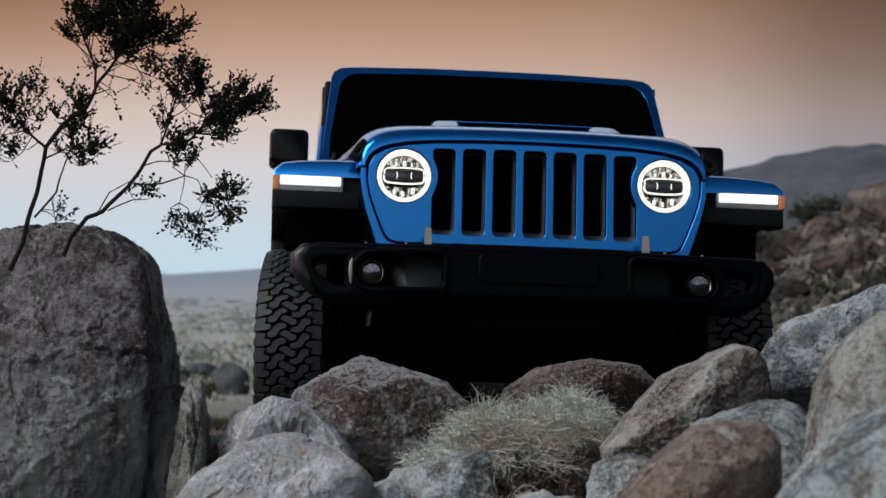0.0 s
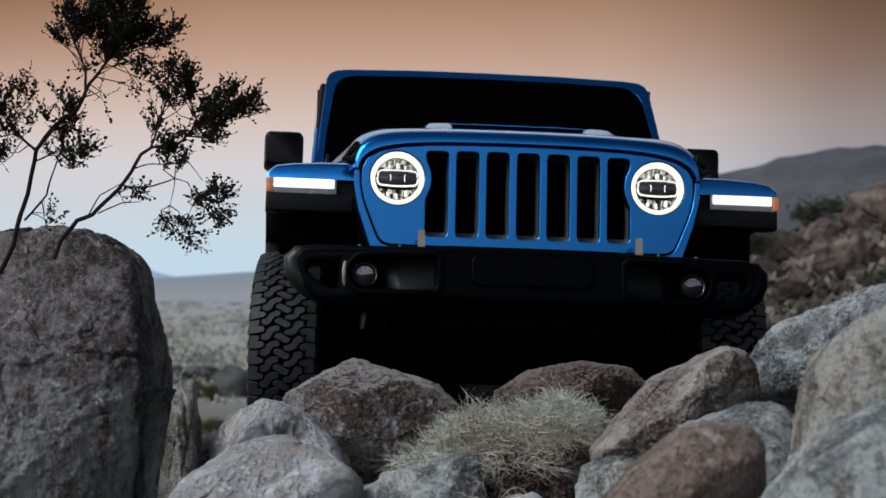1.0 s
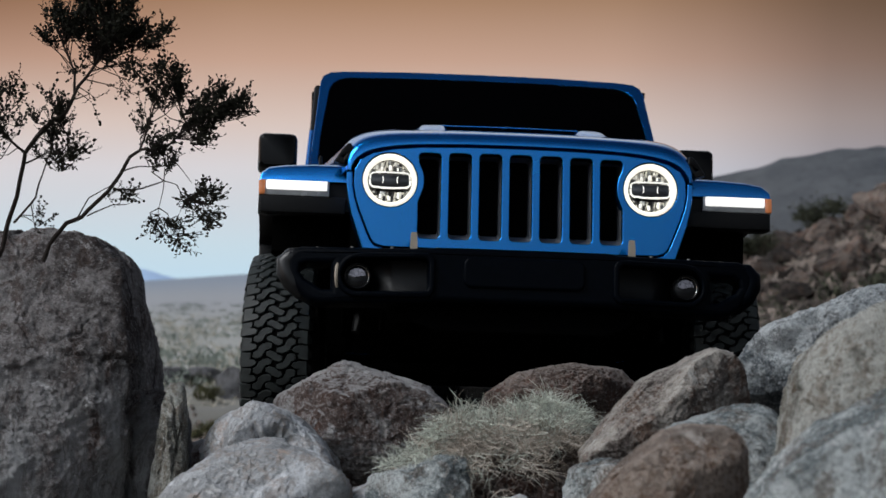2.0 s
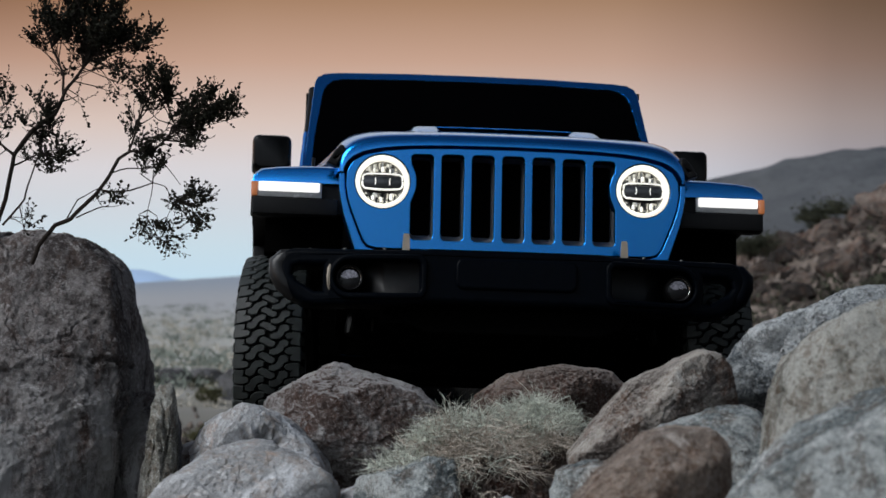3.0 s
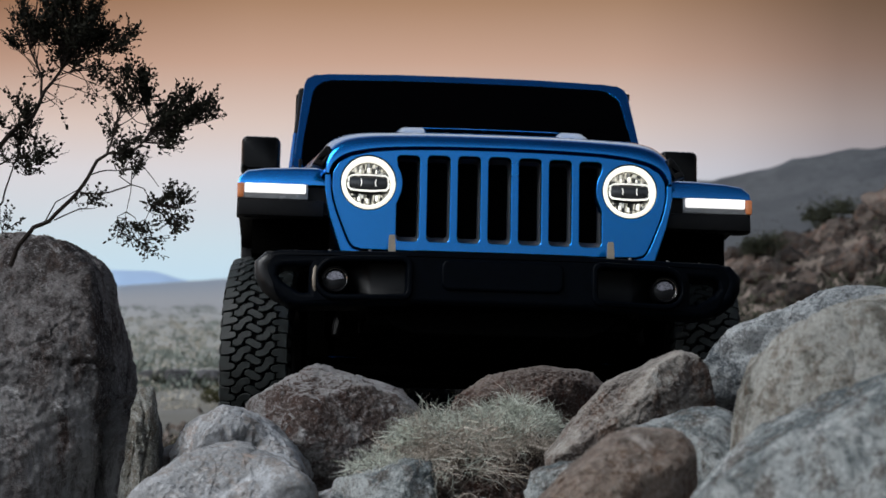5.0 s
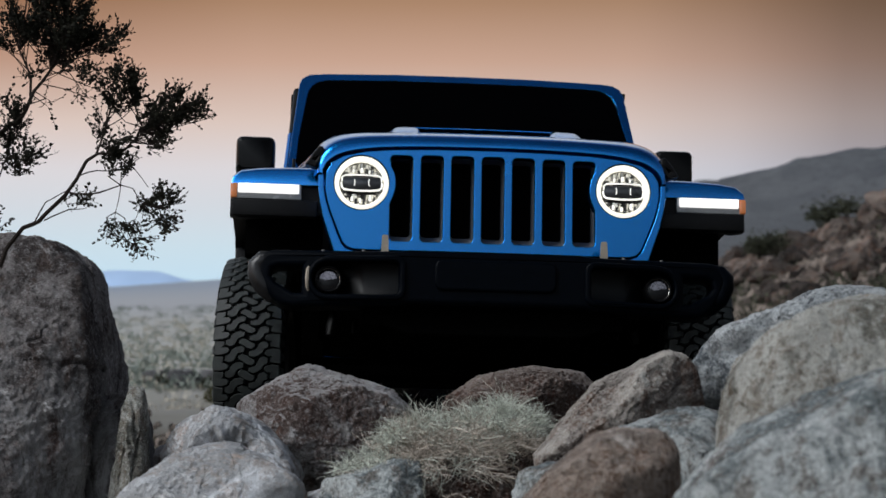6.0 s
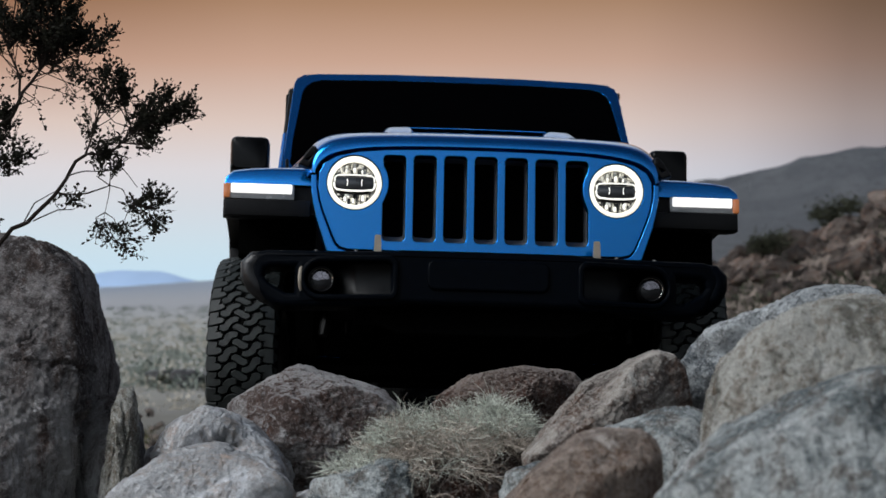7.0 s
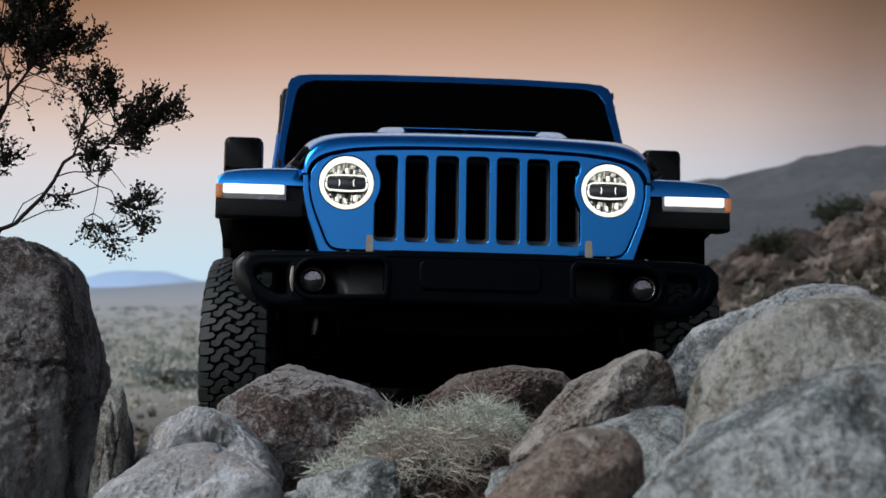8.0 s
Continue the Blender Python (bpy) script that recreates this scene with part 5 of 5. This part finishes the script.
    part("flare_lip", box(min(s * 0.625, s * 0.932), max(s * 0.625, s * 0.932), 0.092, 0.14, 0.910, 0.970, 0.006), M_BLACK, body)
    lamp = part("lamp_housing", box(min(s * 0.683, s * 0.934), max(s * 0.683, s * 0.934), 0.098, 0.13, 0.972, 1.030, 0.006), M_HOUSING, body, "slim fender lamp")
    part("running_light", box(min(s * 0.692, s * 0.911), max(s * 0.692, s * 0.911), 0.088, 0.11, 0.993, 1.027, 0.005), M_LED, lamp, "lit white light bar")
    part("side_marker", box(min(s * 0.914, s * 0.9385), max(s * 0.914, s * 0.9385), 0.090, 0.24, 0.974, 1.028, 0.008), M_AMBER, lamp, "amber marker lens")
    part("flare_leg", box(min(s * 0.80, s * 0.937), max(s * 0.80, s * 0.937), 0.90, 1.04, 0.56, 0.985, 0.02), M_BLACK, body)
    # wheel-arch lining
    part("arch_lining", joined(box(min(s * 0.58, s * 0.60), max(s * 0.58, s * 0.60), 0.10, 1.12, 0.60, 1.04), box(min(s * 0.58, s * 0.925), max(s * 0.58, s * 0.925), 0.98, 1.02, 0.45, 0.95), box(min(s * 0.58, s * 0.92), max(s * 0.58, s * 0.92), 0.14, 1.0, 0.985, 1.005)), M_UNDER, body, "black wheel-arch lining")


def bumper():
    def sweep(x, z, y):
        return y + 0.10 * max(0.0, abs(x) - 0.36) ** 1.2 / 0.5 ** 1.2
    half = [(0, 0.756), (0.30, 0.755), (0.335, 0.749), (0.60, 0.751), (0.775, 0.756), (0.805, 0.748), (0.826, 0.722), (0.831, 0.690), (0.822, 0.655), (0.800, 0.615), (0.775, 0.582), (0.745, 0.560), (0.70, 0.552), (0.34, 0.556), (0.30, 0.562), (0, 0.562)]
    gap = [(0.672, 0.603), (0.70, 0.603), (0.762, 0.640), (0.780, 0.664), (0.776, 0.686), (0.758, 0.694), (0.672, 0.694)]
    pocket = pill(0.338, 0.632, 0.595, 0.708, 0.02, 0.05)
    holes = [gap, [(-x, z) for x, z in gap], pocket, [(-x, z) for x, z in pocket]]
    body = part("front_bumper", plate("front_bumper", [mirrored(half)] + holes, -0.165, -0.035, 0.019, M_BUMPER, sweep), M_BUMPER, car, "wide black steel bumper with fog lamps")
    for s in (-1, 1):
        ring = plate("pocket_rim", [[(s * x, z) for x, z in pill(0.312, 0.655, 0.572, 0.730, 0.034, 0.078)], [(s * x, z) for x, z in pill(0.334, 0.636, 0.594, 0.709, 0.020, 0.056)]], -0.178, -0.13, 0.009, M_BUMPER, sweep)
        part("pocket_rim", ring, M_BUMPER, body, "raised rim round the lamp recess")
        end = [(0.740, 0.722, 0.045), (0.780, 0.724, 0.010), (0.812, 0.721, 0.0), (0.829, 0.705, 0.0), (0.828, 0.672, 0.0), (0.808, 0.632, 0.0), (0.775, 0.602, 0.012), (0.735, 0.592, 0.05)]
        # Only the left end gets the paler black, as the light would fall.
        part("bumper_end", tube([(s * x, sweep(x, 0, -0.133) + back, z) for x, z, back in end], [0.028, 0.032, 0.034, 0.0355, 0.036, 0.035, 0.032, 0.028], 20), M_END_LIT if s < 0 else M_BUMPER, body, "rounded end of the bumper")
        # the pocket's floor: deep at the lamp, then a ramp up to a flat panel
        floor = loft([[(s * x, sweep(x, 0, y + d), 0.652 + h * 1.0), (s * x, sweep(x, 0, y), 0.652 + h * 0.72), (s * x, sweep(x, 0, y), 0.652 - h * 0.72), (s * x, sweep(x, 0, y + d), 0.652 - h)] for x, y, d, h in ((0.642, -0.055, -0.07, 0.062), (0.545, -0.055, -0.07, 0.062), (0.470, -0.118, -0.012, 0.062), (0.455, -0.122, -0.01, 0.062), (0.335, -0.122, -0.01, 0.062))])
        part("lamp_pocket", floor, M_POCKET, body, "recess with a slanting wall beside the fog lamp")
        c = Matrix.Translation((s * 0.580, -0.10, 0.648))
        fog = part("fog_lamp", moved(lathe([(0.05, 0.046), (-0.018, 0.046), (-0.022, 0.043), (-0.018, 0.040), (0.0, 0.040)], 36), c), M_BLACK, body, "small round fog lamp")
        part("lens", moved(lathe([(0.0, 0.040), (-0.003, 0.038), (-0.005, 0.029), (-0.006, 0.015), (-0.0063, 0.001)], 36), c), M_FOG, fog, "glossy dark fog lamp lens")
        part("trim_ring", moved(lathe([(0.0, 0.0415), (-0.009, 0.0415), (-0.010, 0.0402), (-0.009, 0.039), (0.0, 0.039)], 40), c), M_BOWL, fog, "thin bright ring")
        # A pale half-moon plate stands in for the sky's reflection in the lens.
        part("reflector", plate("reflector", [[(s * 0.580 + 0.031 * math.cos(radians(a)), 0.652 + 0.027 * max(0.0, math.sin(radians(a)))) for a in (0, 35, 65, 90, 115, 145, 180)] + [(s * 0.580 - 0.012, 0.645), (s * 0.580 + 0.006, 0.649)]], -0.110, -0.106, 0.001, M_FOG_SKY), M_FOG_SKY, fog, "half-moon plate for the sky reflected in the lens")
        # Left only: a tan tube for the highlight on the lamp housing's flank.
        if s < 0:
            part("bracket", tube([(s * 0.648, -0.105, 0.70), (s * 0.652, -0.118, 0.68), (s * 0.654, -0.121, 0.65), (s * 0.652, -0.118, 0.62), (s * 0.648, -0.105, 0.60)], [0.003, 0.007, 0.008, 0.007, 0.003], 8), M_TAB, body, "tan tube for the highlight beside the fog lamp")
        tab = part("tow_bracket", loft([[(s * 0.386 - w, y, z), (s * 0.386 + w, y, z), (s * 0.386 + w, y + 0.012, z), (s * 0.386 - w, y + 0.012, z)] for w, y, z in ((0.0125, -0.12, 0.735), (0.0125, -0.12, 0.775), (0.011, -0.118, 0.806), (0.009, -0.116, 0.813))], close=True, cap=True), M_TAB, body, "tan metal tow bracket")
        for x in (0.06, 0.20, 0.30, 0.46, 0.60, 0.72):
            part("bolt", moved(lathe([(0.006, 0.006), (-0.004, 0.006), (-0.006, 0.004)], 8), Matrix.Translation((s * x, -0.10 + sweep(x, 0, 0), 0.757)) @ pose(0, 0, 0, 90)), M_CHASSIS, body)
    part("centre_panel", plate("centre_panel", [rounded(-0.214, 0.214, 0.612, 0.722, 0.03)], -0.176, -0.15, 0.010, M_BUMPER), M_BUMPER, body)
    part("lower_lip", plate("lower_lip", [[(-0.44, 0.562), (0.44, 0.562), (0.38, 0.50), (0.30, 0.47), (-0.30, 0.47), (-0.38, 0.50)]], -0.08, -0.05, 0.008, M_UNDER), M_UNDER, body)


def windscreen():
    def rake(x, z, y):
        return y + 1.25 + (z - 1.30) * 0.65
    half = [(0, 1.862), (0.30, 1.860), (0.60, 1.850), (0.665, 1.842), (0.695, 1.822), (0.707, 1.79), (0.733, 1.50), (0.748, 1.31), (0.74, 1.26), (0, 1.26)]
    hole = [(0, 1.826), (0.30, 1.824), (0.585, 1.815), (0.625, 1.804), (0.650, 1.782), (0.665, 1.755), (0.671, 1.725), (0.702, 1.50), (0.710, 1.38), (0.69, 1.345), (0, 1.345)]
    fr = part("windscreen_frame", plate("windscreen_frame", [mirrored(half), mirrored(hole)], -0.025, 0.035, 0.004, M_BLUE, rake), M_BLUE, car, "blue raked windscreen frame")
    glass = [(x * 1.012, 1.57 + (z - 1.57) * 1.02) for x, z in hole]
    part("windscreen", plate("windscreen", [mirrored(glass)], -0.0245, -0.016, 0.001, M_GLASS, rake), M_GLASS, fr, "dark windscreen glass")
    for x0, x1 in ((-0.55, -0.02), (0.05, 0.60)):
        part("wiper", tube([(x0, 1.25, 1.325), ((x0 + x1) / 2, 1.262, 1.36), (x1, 1.258, 1.348)], 0.008, 6), M_BLACK, fr)


def cabin():
    # tub, doors, roof, rear
    part("tub", joined(loft([[(-w, y, 0.52), (-w, y, 1.20), (-w + 0.03, y, 1.27), (w - 0.03, y, 1.27), (w, y, 1.20), (w, y, 0.52)] for y, w in ((1.14, 0.735), (1.30, 0.752), (3.9, 0.76), (3.98, 0.73))], close=True, cap=True)), M_BLUE, car, "blue slab-sided body tub")
    part("engine_bay", box(-0.55, 0.55, 0.13, 1.14, 0.55, 1.10), M_UNDER, car, "dark engine compartment")
    part("firewall", box(-0.72, 0.72, 1.12, 1.20, 0.55, 1.26), M_UNDER, car)
    roof = part("roof", loft([[(-w, y, z - 0.06), (-w + 0.01, y, z - 0.02), (-w + 0.07, y, z), (w - 0.07, y, z), (w - 0.01, y, z - 0.02), (w, y, z - 0.06)] for y, z, w in ((1.615, 1.845, 0.685), (1.75, 1.855, 0.69), (3.0, 1.86, 0.70), (3.9, 1.84, 0.70), (3.97, 1.78, 0.69))], close=True, cap=True), M_BLACK, car, "black hard top")
    part("rear_wall", box(-0.72, 0.72, 3.86, 3.93, 1.2, 1.8, 0.02), M_BLACK, car)
    part("dashboard", box(-0.66, 0.66, 1.40, 1.62, 1.20, 1.36, 0.03), M_UNDER, car)
    for s in (-1, 1):
        for y0, y1 in ((1.36, 2.30), (2.33, 3.05)):
            door = part("door", box(min(s * 0.752, s * 0.772), max(s * 0.752, s * 0.772), y0, y1, 0.60, 1.26, 0.012), M_BLUE, car, "blue door")
            part("handle", box(min(s * 0.772, s * 0.80), max(s * 0.772, s * 0.80), y1 - 0.20, y1 - 0.08, 1.14, 1.165, 0.008), M_BLACK, door)
            part("window", loft([[(s * 0.742, y0 + 0.03 + (0.30 if y0 < 2 and k else 0), z), (s * 0.742, y1 - 0.03, z), (s * 0.734, y1 - 0.03, z), (s * 0.734, y0 + 0.03 + (0.30 if y0 < 2 and k else 0), z)] for k, z in ((0, 1.26), (1, 1.78))], close=True, cap=True), M_GLASS, door, "dark side window")
        if s > 0:
            part("hinge", box(s * 0.716 - 0.008, s * 0.716 + 0.008, 1.60, 1.63, 1.785, 1.815, 0.003), M_BLACK, car)
        part("door_frame", tube([(s * 0.748, 1.36, 1.27), (s * 0.715, 1.68, 1.79), (s * 0.715, 2.30, 1.80), (s * 0.742, 2.31, 1.27)], 0.018, 8), M_BLACK, car, "black door frame")
        part("pillar_side", tube([(s * 0.750, 1.34, 1.26), (s * 0.744, 1.42, 1.38), (s * 0.733, 1.525, 1.555)], [0.022, 0.021, 0.018], 8), M_BLUE, car)
        part("window", box(min(s * 0.72, s * 0.728), max(s * 0.72, s * 0.728), 3.1, 3.8, 1.28, 1.78), M_GLASS, car, "dark rear side window")
        part("quarter_post", box(min(s * 0.69, s * 0.735), max(s * 0.69, s * 0.735), 3.04, 3.12, 1.26, 1.80, 0.01), M_BLACK, car)
        part("rocker", box(min(s * 0.70, s * 0.80), max(s * 0.70, s * 0.80), 1.18, 3.05, 0.47, 0.56, 0.03), M_BLACK, car, "black rock rail")
        # mirror
        mir = part("side_mirror", loft([[(s * x * k + s * 0.878 * (1 - k), y, z * k + 1.40 * (1 - k)) for x, z in rounded(0.798, 0.962, 1.328, 1.484, 0.024)] for y, k in ((1.232, 0.80), (1.236, 0.855), (1.248, 0.92), (1.268, 0.968), (1.295, 0.992), (1.32, 1.0), (1.36, 1.0), (1.37, 0.98))], close=True, cap=True), M_MIRROR, car, "black square side mirror")
        part("mirror_arm", tube([(s * 0.74, 1.42, 1.29), (s * 0.84, 1.36, 1.28), (s * 0.93, 1.32, 1.335)], 0.022, 8), M_BLACK, mir)
        part("tail_lamp", box(min(s * 0.70, s * 0.80), max(s * 0.70, s * 0.80), 3.93, 4.0, 1.0, 1.2, 0.015), M_BLACK, car)
        part("rear_fender", box(min(s * 0.75, s * 0.934), max(s * 0.75, s * 0.934), 3.10, 3.98, 0.98, 1.05, 0.03), M_BLACK, car, "black rear wheel-arch flare")
    part("rear_bumper", box(-0.75, 0.75, 3.98, 4.12, 0.55, 0.72, 0.03), M_BUMPER, car)


def tyre_mesh():
    """Casing of an all-terrain tyre, turned round its axle (the y axis before it is stood up)."""
    R, W = 0.418, 0.142
    sc = 0.89
    prof = [(y * sc, r) for y, r in [(-0.105, 0.215), (-0.132, 0.25), (-0.143, 0.31), (-0.140, 0.36), (-0.128, 0.392), (-0.112, 0.402), (-0.06, 0.406), (0, 0.407), (0.06, 0.406), (0.112, 0.402), (0.128, 0.392), (0.140, 0.36), (0.143, 0.31), (0.132, 0.25), (0.105, 0.215)]]
    bm = bmesh.new()
    n = 72
    rows = [[bm.verts.new((y, r * math.cos(k * math.tau / n), r * math.sin(k * math.tau / n))) for k in range(n)] for y, r in prof]
    for a, b in zip(rows, rows[1:] + rows[:1]):
        for k in range(n):
            bm.faces.new((a[k], a[(k + 1) % n], b[(k + 1) % n], b[k]))
    return bm


def tread_mesh():
    """Interlocking tread blocks: two rows of hooked blocks, a row of lozenges between, notched blocks on both shoulders."""
    bm = bmesh.new()
    R, pitches = 0.418, 46
    step = math.tau * R / pitches

    def radius(a):
        return R - 0.013 * (abs(a) / 0.122) ** 3.2

    def block(poly, s0, depth=0.012):
        tops, lows, rims = [], [], []
        turn = sum(a[0] * b[1] - b[0] * a[1] for a, b in zip(poly, poly[1:] + poly[:1]))
        m = len(poly)
        wide = []
        for i in range(m):   # narrow grooves: the outline swells a little
            e = Vector(poly[(i + 1) % m]) - Vector(poly[i - 1])
            out = Vector((e.y, -e.x)).normalized() * (0.0011 if turn > 0 else -0.0011)
            wide.append((poly[i][0] + (out.x if abs(poly[i][0]) < 0.115 else 0), poly[i][1] + out.y))
        poly = wide
        cx, cs = sum(p[0] for p in poly) / len(poly), sum(p[1] for p in poly) / len(poly)
        poly = [(a + 0.0025 * noise.noise((a * 30, (s0 + s) * 24, 1.0)), s + 0.003 * noise.noise((a * 30, (s0 + s) * 24, 5.0))) for a, s in poly]
        for a, s in poly:
            for store, rr, k in ((tops, radius(a), 0.91), (rims, radius(a) - 0.0032, 1.0), (lows, radius(a) - depth, 1.0)):
                aa, th = cx + (a - cx) * k, (s0 + cs + (s - cs) * k) / R
                store.append(bm.verts.new((aa, rr * math.cos(th), rr * math.sin(th))))
        bm.faces.new(tops)
        for i in range(m):
            j = (i + 1) % m
            bm.faces.new((tops[i], tops[j], rims[j], rims[i]))
            bm.faces.new((rims[i], rims[j], lows[j], lows[i]))
    # one pitch of the pattern, across in mm and along in shares of the pitch: a hook, a lozenge and a notched shoulder block;
    # the other side is the same turned half round
    hook = [(-60, 0.48), (-55, 0.72), (-41, 0.92), (-24, 1.0), (-8, 0.93), (-10, 0.68), (-31, 0.58), (-39, 0.38), (-46, 0.08), (-62, -0.02), (-77, 0.10), (-76, 0.36)]
    lozenge = [(-29, 0.38), (-17, 0.51), (0, 0.42), (12, 0.28), (29, 0.14), (29, -0.04), (17, -0.17), (0, -0.08), (-12, 0.06), (-29, 0.20)]
    shoulder = [(-121, 0.44), (-90, 0.46), (-68, 0.58), (-63, 0.76), (-71, 0.90), (-86, 0.92), (-95, 0.97), (-86, 1.05), (-84, 1.33), (-121, 1.36)]

    def turned(poly):
        return [(-a, 0.34 - f) for a, f in poly]
    for k in range(pitches):
        for poly, deep in ((hook, 0.012), (turned(hook), 0.012), (lozenge, 0.012), (shoulder, 0.016), (turned(shoulder), 0.016)):
            block([(-a * (0.97 if abs(a) > 100 and k % 2 else 1.0) / 1000, f * step) for a, f in poly], k * step, deep)
        for sg, o in ((1, 0.44), (-1, -0.98)):   # lugs that run down the sidewalls
            vs = []
            for a, rr, f in ((0.121, 0.398, 0.06), (0.121, 0.398, 0.70), (0.130, 0.366, 0.58), (0.130, 0.366, 0.16)):
                th = (k + f + o) * step / R
                vs.append(bm.verts.new((sg * a, rr * math.cos(th), rr * math.sin(th))))
            base = [bm.verts.new((v.co.x - sg * 0.012, v.co.y * 0.97, v.co.z * 0.97)) for v in vs]
            bm.faces.new(vs)
            for i in range(4):
                bm.faces.new((vs[i], vs[(i + 1) % 4], base[(i + 1) % 4], base[i]))
    return bm


TYRE = finish(tyre_mesh(), "tyre", M_GROOVE_SHADE, 30)
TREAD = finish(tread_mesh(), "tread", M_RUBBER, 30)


def rim_mesh():
    bm = bmesh.new()
    n = 40
    for prof in ([(-0.10, 0.222), (-0.115, 0.215), (-0.09, 0.20), (0.09, 0.20), (0.115, 0.215), (0.10, 0.222)],):
        rows = [[bm.verts.new((y, r * math.cos(k * math.tau / n), r * math.sin(k * math.tau / n))) for k in range(n)] for y, r in prof]
        for a, b in zip(rows, rows[1:]):
            for k in range(n):
                bm.faces.new((a[k], a[(k + 1) % n], b[(k + 1) % n], b[k]))
    for k in range(7):
        m = pose(0, 0, 0, 360 / 7 * k)
        made = moved(box(0.05, 0.085, -0.028, 0.028, 0.03, 0.205, 0.008), m)
        me = bpy.data.meshes.new("tmp")
        made.to_mesh(me)
        bm.from_mesh(me)
        bpy.data.meshes.remove(me)
        made.free()
    hub = moved(lathe([(-0.09, 0.075), (0.0, 0.07), (0.02, 0.04)], 20), pose(0, 0, 0, 0, 0, 90))
    me = bpy.data.meshes.new("tmp")
    hub.to_mesh(me)
    bm.from_mesh(me)
    bpy.data.meshes.remove(me)
    hub.free()
    return bm


RIM = finish(rim_mesh(), "rim", M_RIM, 30)


def wheel(x, y, turn, spin):
    hub = new("wheel", finish(moved(lathe([(-0.06, 0.10), (0.06, 0.10)], 24), pose(0, 0, 0, 0, 0, 90)), "wheel", M_CHASSIS))
    hub.parent = car
    hub.matrix_local = pose(x, y, 0.418, 0, 0, turn + (180 if x < 0 else 0)) @ pose(0, 0, 0, spin)
    tagged(hub, "off-road wheel with a chunky black tyre")
    for name, me in (("tyre", TYRE), ("tread", TREAD), ("rim", RIM)):
        part(name, me, None, hub)


def underbody():
    axle = joined(tube([(-0.66, 0.55, 0.42), (0.66, 0.55, 0.42)], 0.045, 12), moved(lathe([(-0.14, 0.02), (-0.12, 0.09), (-0.04, 0.13), (0.06, 0.13), (0.12, 0.08)], 20), Matrix.Translation((0.22, 0.52, 0.42))))
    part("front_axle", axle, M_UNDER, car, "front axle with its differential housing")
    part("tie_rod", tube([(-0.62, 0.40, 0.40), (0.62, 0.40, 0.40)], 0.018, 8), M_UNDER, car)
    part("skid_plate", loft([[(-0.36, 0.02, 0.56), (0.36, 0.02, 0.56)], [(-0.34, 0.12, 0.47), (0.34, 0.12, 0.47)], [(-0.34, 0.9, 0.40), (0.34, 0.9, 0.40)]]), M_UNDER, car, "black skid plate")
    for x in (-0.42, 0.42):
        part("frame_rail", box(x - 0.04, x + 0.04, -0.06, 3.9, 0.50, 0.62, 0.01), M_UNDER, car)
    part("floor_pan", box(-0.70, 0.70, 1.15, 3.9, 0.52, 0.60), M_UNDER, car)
    for s in (-1, 1):
        part("shock_absorber", tube([(s * 0.566, 0.30, 0.51), (s * 0.558, 0.31, 0.55), (s * 0.544, 0.32, 0.64)], [0.016, 0.022, 0.012], 10), M_STEEL, car, "grey shock absorber")
        coil = [(s * 0.40 + 0.055 * math.cos(a * 0.7), 0.56 + 0.055 * math.sin(a * 0.7), 0.44 + 0.006 * a) for a in range(56)]
        part("coil_spring", tube(coil, 0.008, 6), M_UNDER, car)
        part("control_arm", tube([(s * 0.55, 0.58, 0.36), (s * 0.42, 1.4, 0.50)], 0.025, 8), M_UNDER, car)
        part("sway_link", tube([(s * 0.482, 0.20, 0.51), (s * 0.480, 0.20, 0.66)], 0.005, 6), M_STEEL, car)
    part("rear_axle", joined(tube([(-0.66, 3.56, 0.42), (0.66, 3.56, 0.42)], 0.05, 12), moved(lathe([(-0.14, 0.04), (0.0, 0.14), (0.12, 0.05)], 20), Matrix.Translation((0, 3.56, 0.42)))), M_UNDER, car)


grille()
hood()
for side in (-1, 1):
    headlight(side)
    fender(side)
bumper()
windscreen()
cabin()
for wx, wy, wt, ws in ((-0.82, 0.55, -5.5, 3), (0.82, 0.55, -5.5, 10), (-0.82, 3.56, 0, 20), (0.82, 3.56, 0, 33)):
    wheel(wx, wy, wt, ws)
underbody()
